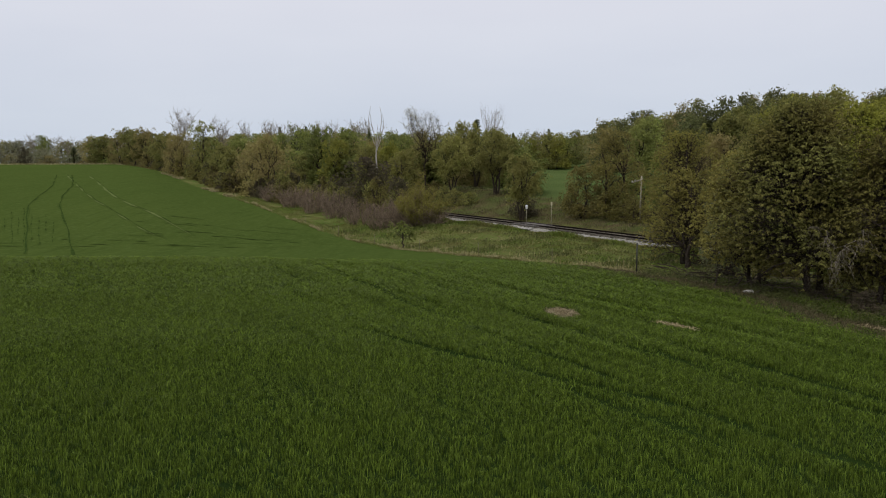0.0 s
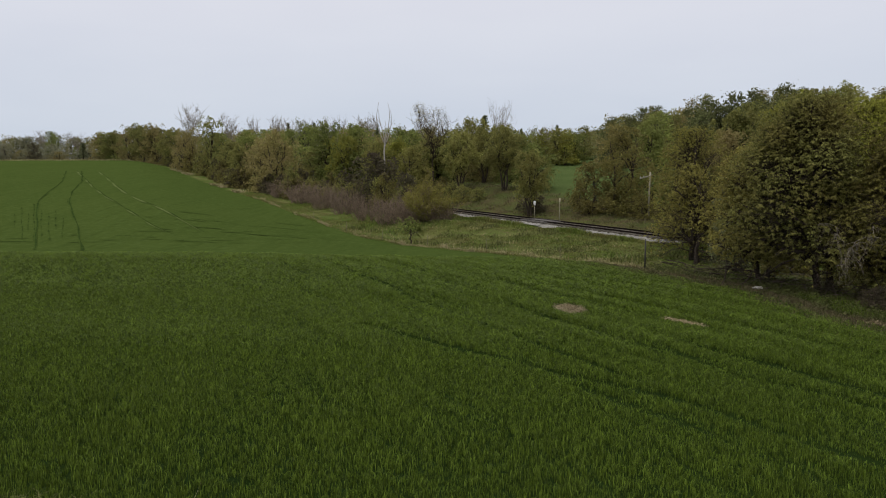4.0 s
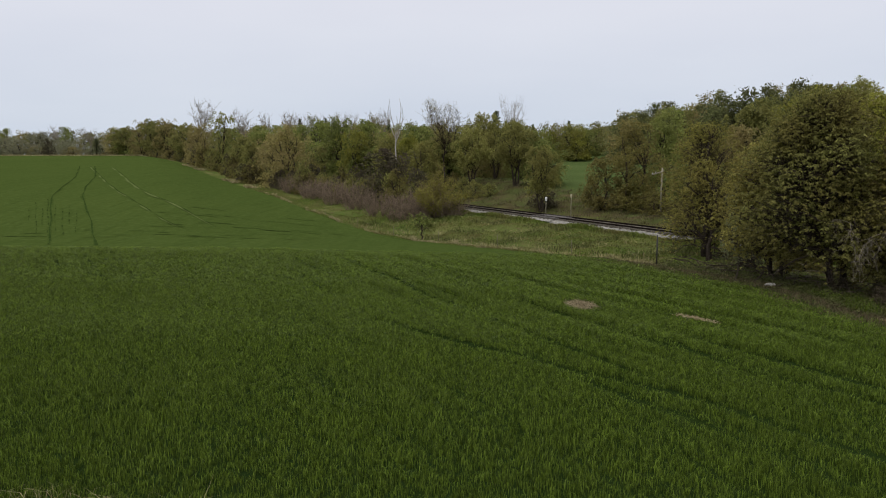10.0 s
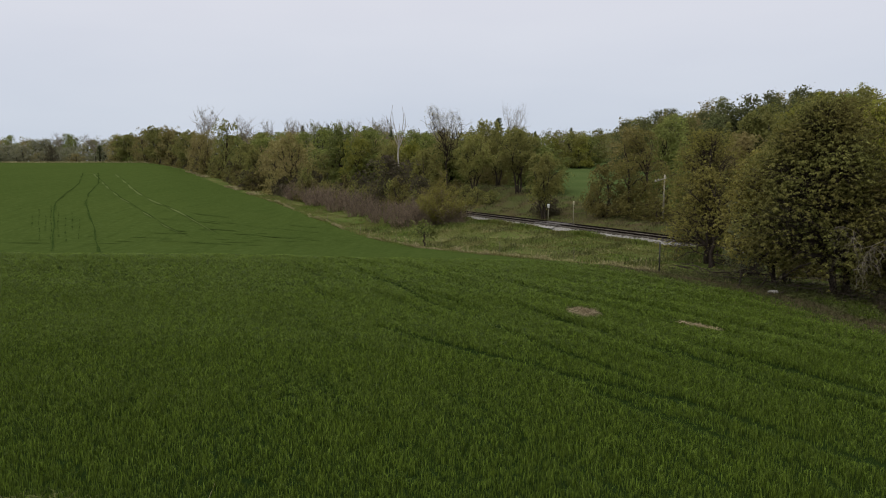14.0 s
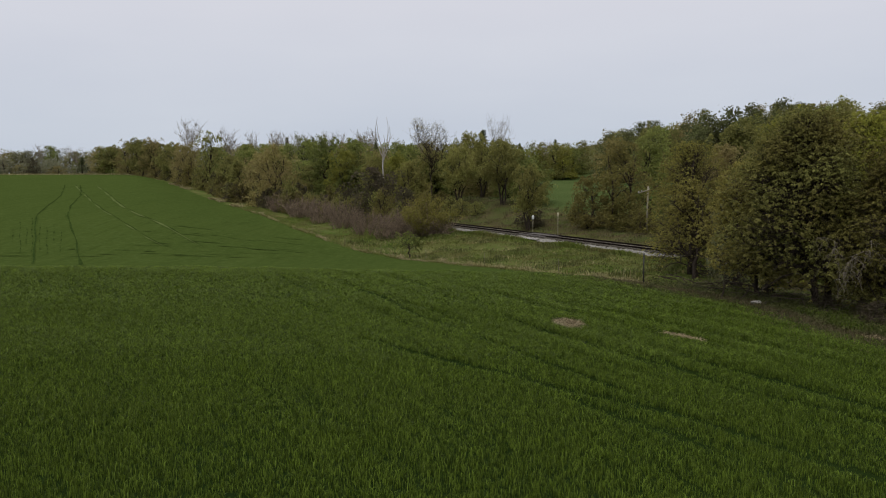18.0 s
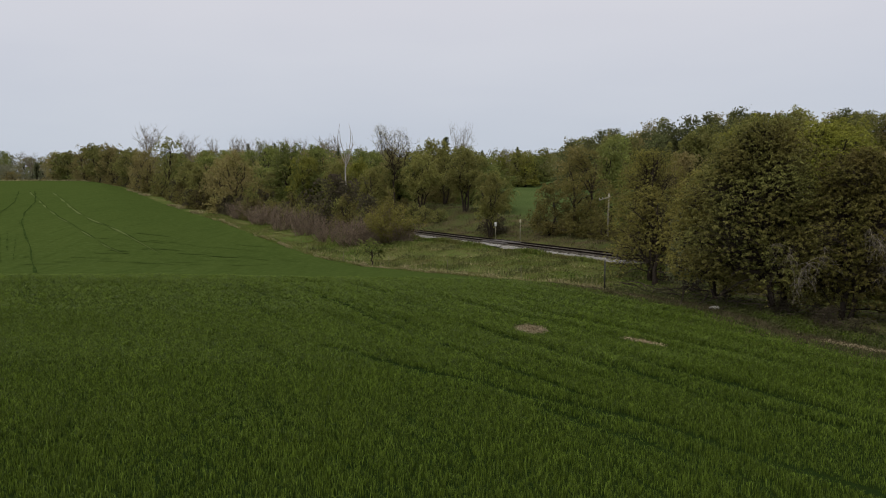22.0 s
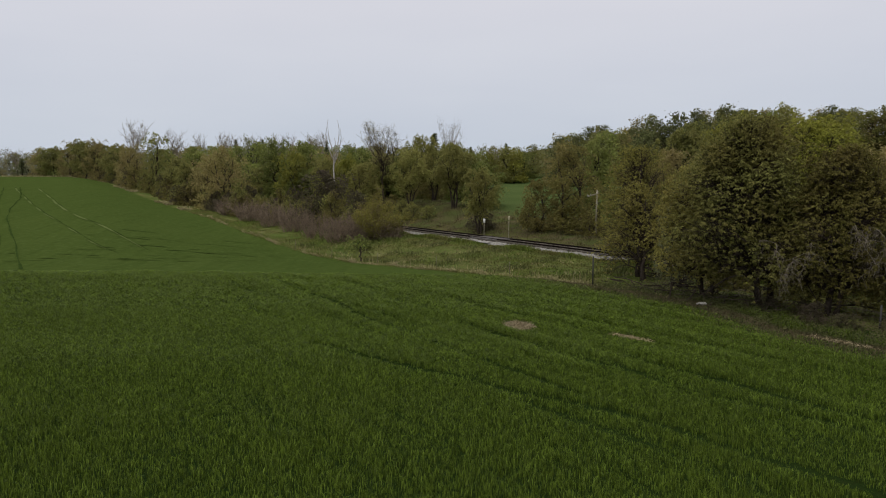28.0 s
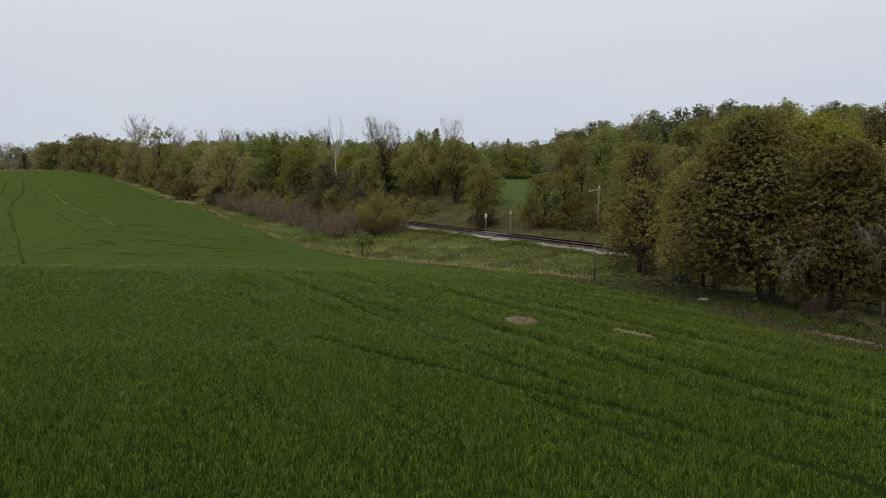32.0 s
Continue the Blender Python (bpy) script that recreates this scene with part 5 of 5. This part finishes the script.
def build_grass():
    rng = np.random.default_rng(4)
    n = 90000
    s, v = rng.uniform(26, 105, n), rng.uniform(23.4, 32.9, n)
    x, y = -0.447 * s + 0.894 * v, 0.894 * s + 0.447 * v
    shape = Shape()
    blades(shape, rng, x, y, rng.uniform(0.05, 0.13, n) * (1 + 0.6 * np.sin(s * 0.35) * np.sin(v * 0.9)), rng.uniform(0.03, 0.06, n), 1.9, False)
    n = 17000
    s, v = rng.uniform(4, 95, n), rng.normal(33.15, 0.2, n)
    x, y = -0.447 * s + 0.894 * v, 0.894 * s + 0.447 * v
    blades(shape, rng, x, y, rng.uniform(0.2, 0.55, n) * (0.65 + 0.35 * np.sin(s * 0.8) * np.sin(s * 0.23) + 0.08 * smooth(52, 56, s)), rng.uniform(0.04, 0.08, n), 0.7, False)
    n = 16000
    s, v = rng.uniform(30, 105, n), rng.uniform(36.9, 49.0, n)
    x, y = -0.447 * s + 0.894 * v, 0.894 * s + 0.447 * v
    blades(shape, rng, x, y, rng.uniform(0.06, 0.26, n) * (0.75 + 0.5 * np.sin(s * 0.8 + v) * np.sin(v * 1.3 - 0.4 * s)), rng.uniform(0.03, 0.06, n), 1.3, False)
    tagged(part("meadow_grass", shape, MEADOW, None, "rough yellow-green meadow grass between fence and railway"), "", "grass", "", "stuff")
    dry = Shape()
    n = 8000
    s = rng.uniform(9, 100, n)
    s = s[((s > 27) | (rng.random(n) < 0.3)) & ((s < 52) | (np.sin(s * 0.55) * np.sin(s * 0.21) + 0.9 * rng.random(n) > 0.55))]
    n = len(s)
    v = edge_v(s) + np.abs(rng.normal(size=n)) * (0.16 + 0.3 * (s < 27)) + 0.05
    x, y = -0.447 * s + 0.894 * v, 0.894 * s + 0.447 * v
    lump = 0.7 + 0.9 * np.clip(np.sin(s * 1.7) * np.sin(s * 0.61 + 1) + 0.3, 0, 1)
    blades(dry, rng, x, y, rng.uniform(0.08, 0.26, n) * lump * (0.35 + 0.65 * smooth(20, 30, s)), rng.uniform(0.025, 0.050, n) * (0.6 + 0.4 * smooth(20, 30, s)), 1.3, False)
    n = 3200
    s, v = rng.uniform(28, 66, n), rng.uniform(24, 31, n)
    ok = np.sin(s * 0.9 + v * 1.3) * np.sin(v * 1.1 - 0.3 * s) > 0.25
    s, v = s[ok], v[ok]
    x, y = -0.447 * s + 0.894 * v, 0.894 * s + 0.447 * v
    blades(dry, rng, x, y, rng.uniform(0.08, 0.28, len(x)), rng.uniform(0.02, 0.045, len(x)), 1.8, False)
    n = 260
    s = rng.uniform(28, 70, n)
    v = edge_v(s) + rng.gamma(1.5, 0.45, n)
    x, y = -0.447 * s + 0.894 * v, 0.894 * s + 0.447 * v
    blades(dry, rng, x, y, rng.uniform(0.2, 0.55, n), rng.uniform(0.018, 0.032, n), 0.3, False)
    n = 9000
    s = rng.uniform(96, 190, n)
    s = s[np.sin(s * 0.33) * np.sin(s * 0.16 + 1) > 0.30]
    n = len(s)
    v = edge_v(s) + np.abs(rng.normal(size=n)) * 0.6
    x, y = -0.447 * s + 0.894 * v, 0.894 * s + 0.447 * v
    blades(dry, rng, x, y, rng.uniform(0.15, 0.42, n), rng.uniform(0.06, 0.16, n), 1.2, False)
    n = 2200
    x = rng.uniform(-150, -58, n)
    y = 192 + rng.normal(size=n) * 1.2 + 0.05 * (x + 100)
    blades(dry, rng, x, y, rng.uniform(0.15, 0.45, n), rng.uniform(0.15, 0.4, n), 0.9, False)
    n = 170
    x, y = rng.uniform(-6.4, -3.0, n), rng.normal(9.45, 0.12, n)
    y += 0.10 * (-4.3 - x)
    y += 0.10 * np.sin(x * 2.1)
    blades(dry, rng, x, y, rng.uniform(0.10, 0.30, n), rng.uniform(0.005, 0.010, n), 2.0, True)
    tagged(part("dry_grass", dry, DRYGRASS, None, "pale dry dead grass along the field's edge"), "", "grass", "", "stuff")
    litter = Shape()
    n = 34000
    s = rng.uniform(0, 29, n)
    v = edge_v(s) + 0.15 + rng.uniform(0.0, 8.7, n)
    x, y = -0.447 * s + 0.894 * v, 0.894 * s + 0.447 * v
    leaves(litter, rng, np.stack([x, y, terrain(x, y) + rng.uniform(0.01, 0.05, n)], -1), 0.085, 0.055, 2.5)
    n = 26000
    s, v = rng.uniform(40, 98, n), rng.uniform(36.8, 48.0, n)
    ok = np.sin(s * 1.3 + v) * np.sin(v * 1.7 - 0.5 * s) + rng.normal(size=n) * 0.3 > 0.0
    s, v = s[ok], v[ok]
    x, y = -0.447 * s + 0.894 * v, 0.894 * s + 0.447 * v
    blades(litter, rng, x, y, rng.uniform(0.06, 0.34, len(x)), rng.uniform(0.03, 0.06, len(x)), 1.4, False)
    n = 20000
    s = rng.uniform(8, 33, n)
    v = edge_v(s) - rng.exponential(0.75, n) + 0.3
    x, y = -0.447 * s + 0.894 * v, 0.894 * s + 0.447 * v
    blades(litter, rng, x, y, rng.uniform(0.06, 0.17, n), rng.uniform(0.012, 0.022, n), 1.0, False)
    tagged(part("leaf_litter", litter, LITTER, None, "brown dead leaf litter under the trees and on the railway bank"), "", "leaf litter", "", "stuff")
    rank = Shape()
    n = 9000
    s = rng.uniform(7.0, 18.5, n)
    v = edge_v(s) + 0.25 + rng.gamma(2.0, 0.32, n)
    clump = np.sin(s * 2.3 + v) * np.sin(v * 3.1 - s) + rng.normal(size=n) * 0.4
    s, v, clump = s[clump > -0.1], v[clump > -0.1], clump[clump > -0.1]
    x, y = -0.447 * s + 0.894 * v, 0.894 * s + 0.447 * v
    blades(rank, rng, x, y, rng.uniform(0.08, 0.30, len(x)), rng.uniform(0.012, 0.022, len(x)), 0.9, False)
    tagged(part("rank_grass", rank, WHEAT, None, "dark green grass tufts between the straw strip and the trees"), "", "grass", "", "stuff")
    # lush tufts; the darker weed leaf puts their clump shading into the colour
    tufts = Shape()
    n = 16000
    s, v = rng.uniform(27, 70, n), rng.uniform(24.6, 32.4, n)
    lump = np.sin(s * 0.62 + v * 0.9 + 1.0) * np.sin(v * 1.25 - 0.27 * s) + 0.5 * np.sin(s * 1.9 - v * 0.7) + rng.normal(size=n) * 0.25
    ok = lump > 0.35
    s, v, lump = s[ok], v[ok], lump[ok]
    x, y = -0.447 * s + 0.894 * v, 0.894 * s + 0.447 * v
    blades(tufts, rng, x, y, rng.uniform(0.10, 0.34, len(x)) * np.clip(lump + 0.4, 0.5, 1.4), rng.uniform(0.025, 0.05, len(x)), 0.9, False)
    tagged(part("tall_grass", tufts, WEED, None, "dark green lush tufts scattered over the meadow"), "", "grass", "", "stuff")
    weeds = Shape()
    n = 24000
    s = rng.uniform(4, 27, n)
    v = edge_v(s) - 0.15 + rng.gamma(2.0, 0.5, n)
    x, y = -0.447 * s + 0.894 * v, 0.894 * s + 0.447 * v
    clear = ~in_patch(x, y)
    x, y = x[clear], y[clear]
    n = len(x)
    pos = np.stack([x, y, terrain(x, y) + rng.uniform(0.0, 0.32, n) * rng.random(n)], -1)
    leaves(weeds, rng, pos, 0.075, 0.034, 0.3)
    tagged(part("weeds", weeds, WEED, None, "low dark green weeds under the fence-row trees"), "", "weeds", "", "stuff")
    for (cx, cy), turn, a, b in PATCHES:
        st = Shape()
        n = int((2600 if b < 1 else 1300) * a * b) + 90
        r, th = rng.random(n) ** 0.7 * rng.uniform(0.8, 1.15, n), rng.uniform(0, 6.28, n)
        u, w = a * r * np.cos(th), b * r * np.sin(th)
        c, sn = math.cos(radians(turn)), math.sin(radians(turn))
        x, y = cx + u * c - w * sn, cy + u * sn + w * c
        pos = np.stack([x, y, terrain(x, y) + rng.uniform(0.03, 0.09, n)], -1)
        leaves(st, rng, pos, 0.17, 0.018, 1.3)
        tagged(part("straw_patch", st, STRAW, None, "bare patch of pale flattened straw in the wheat"), "", "straw patch", "bare patches", "stuff")


def build_wheel_tracks():
    """Bare wheel tracks over the rise, trodden soil and flattened crop."""
    rng = np.random.default_rng(14)
    runs = RUTS[2:6] + [([p, q], 0.04) for p, q in SCRATCHES]
    for line_y, x0, x1, n in ((55.6, -36, -10, 16), (57.5, -33, -9, 9), (60.5, -25, -5, 13), (62.5, -24, -6, 6), (66.5, -26, -8, 10), (71.0, -28, -12, 6)):
        for _ in range(n):
            x, ln = rng.uniform(x0, x1), rng.uniform(0.8, 3.2)
            y = line_y + rng.normal() * 0.45 + 0.04 * (x - x0)
            runs.append(([(x, y), (x + ln / 2, y + rng.normal() * 0.12), (x + ln, y + rng.normal() * 0.2)], rng.uniform(0.03, 0.10)))
    for k, (pts, hw) in enumerate(runs):
        pale = k in (2, 3)
        for off, mat, half in (((0.0, TRACKRIM, hw * 1.5),) if k >= 12 else ((0.0, TRACKRIM, hw * 1.7), (0.02, TRACKSOIL, hw * 0.8)) if not pale else ((0.0, PALESOIL, hw * 1.3), (hw * 2.4, TRACKRIM, hw * 1.0), (hw * 2.3, TRACKSOIL, hw * 0.5))):
            line = np.array(pts, float)
            d = np.r_[0, np.cumsum(np.hypot(*np.diff(line, axis=0).T))]
            t = np.arange(0, d[-1], 0.8 if k < 4 else 0.25)
            x, y = np.interp(t, d, line[:, 0]), np.interp(t, d, line[:, 1])
            for _ in range(25):
                x[1:-1], y[1:-1] = (x[:-2] + 2 * x[1:-1] + x[2:]) / 4, (y[:-2] + 2 * y[1:-1] + y[2:]) / 4
            lift = 0.039 if mat is TRACKSOIL else 0.035
            rough = np.convolve(rng.normal(size=len(t) + 4), (0.2, 0.5, 0.6, 0.5, 0.2), "valid")
            w = half * np.clip(0.72 + 0.4 * np.sin(t * 0.5 + k) * np.sin(t * 0.17 + 2 * k) + (0.8 if pale else 0.22 if k < 12 else 0.42) * rough - (0.12 if pale else 0.0), 0.02, 1.4)
            if pale:
                w = w * smooth(-4.0, 16.0, t)
            if 4 <= k < 12:
                w = w * np.clip(0.2 + 1.3 * np.sin(t * 2.6 + 2 * k) * np.sin(t * 0.9 + k), 0.05, 1.2)
            if k >= 12:
                w = w * np.sin(np.pi * np.linspace(0.06, 0.94, len(t))) ** 0.5
            x = x + off + 0.04 * np.sin(t * 0.6)
            nx, ny = np.gradient(y), -np.gradient(x)
            ln = np.hypot(nx, ny)
            nx, ny = nx / ln * w, ny / ln * w
            a = np.stack([x - nx, y - ny, terrain(x - nx, y - ny) + lift], -1)
            c = np.stack([x + nx, y + ny, terrain(x + nx, y + ny) + lift], -1)
            m = len(t)
            i = np.arange(m - 1)
            q = np.stack([i, i + m, i + m + 1, i + 1], -1)
            tagged(part("wheel_track", Shape().add(np.concatenate([a, c]), q), mat, None, "pale flattened wheel track in the wheat" if mat is PALESOIL else "dark trodden wheel track in the wheat"), "", "wheel track", "wheel tracks over the rise", "structure")


build_crop()
build_wheel_tracks()
build_grass()


# ---- small things under the trees ----
def build_debris():
    rng = np.random.default_rng(9)
    p = place(20.4, 23.3)
    bm = bmesh.new()
    bmesh.ops.create_icosphere(bm, subdivisions=3, radius=1.0)
    for v in bm.verts:
        k = 0.78 + 0.18 * noise.noise(v.co * 1.6) + 0.08 * noise.noise(v.co * 5)
        v.co = Vector((v.co.x * 0.26 * k, v.co.y * 0.15 * k, v.co.z * 0.09 * k))
    me = bpy.data.meshes.new("stone")
    bm.to_mesh(me)
    bm.free()
    me.materials.append(STONE)
    ob = new("stone", me)
    ob.location = (p.x, p.y, p.z + 0.08)
    tagged(ob, "pale whitish stone lying at the field's edge", "stone")
    for k, (s, v, ln, turn) in enumerate([(22.5, 23.9, 2.6, 60), (21.4, 24.2, 2.2, 35), (23.6, 24.6, 1.8, 100), (20.0, 24.0, 1.6, 20), (24.8, 24.4, 2.4, 130), (25.9, 24.9, 1.9, 150), (24.2, 25.2, 2.8, 20),
                                             (22.9, 25.0, 2.1, 160), (21.9, 24.7, 2.4, 110), (19.0, 23.8, 1.9, 140), (17.9, 23.7, 1.7, 55), (26.5, 25.6, 2.2, 95), (23.2, 24.2, 1.5, 10)]):
        p = place(s, v)
        br = thing("fallen_branch", "dark fallen branch lying under the fence-row trees", "branch", "fallen branches", p)
        d = np.array([math.cos(radians(turn)), math.sin(radians(turn)), 0.12])
        line = bent(rng, d * -ln / 2 + np.array([0, 0, 0.1]), d * ln / 2 + np.array([0, 0, 0.2]), 7, 0.05, 0.1)
        part("stem", Shape().tube(line, np.linspace(0.045 if k < 4 else 0.03, 0.010, 7), 6), BARK, br, "", True)
        for j in range(4 if k < 4 else 8):
            s2 = line[1 + j % 6]
            part("side_twig", Shape().tube(bent(rng, s2, s2 + rng.normal(size=3) * np.array([0.4, 0.4, 0.05]) + np.array([0, 0, 0.03]), 4, 0.06, 0), np.linspace(0.015, 0.005, 4), 4), BARK, br)


build_debris()
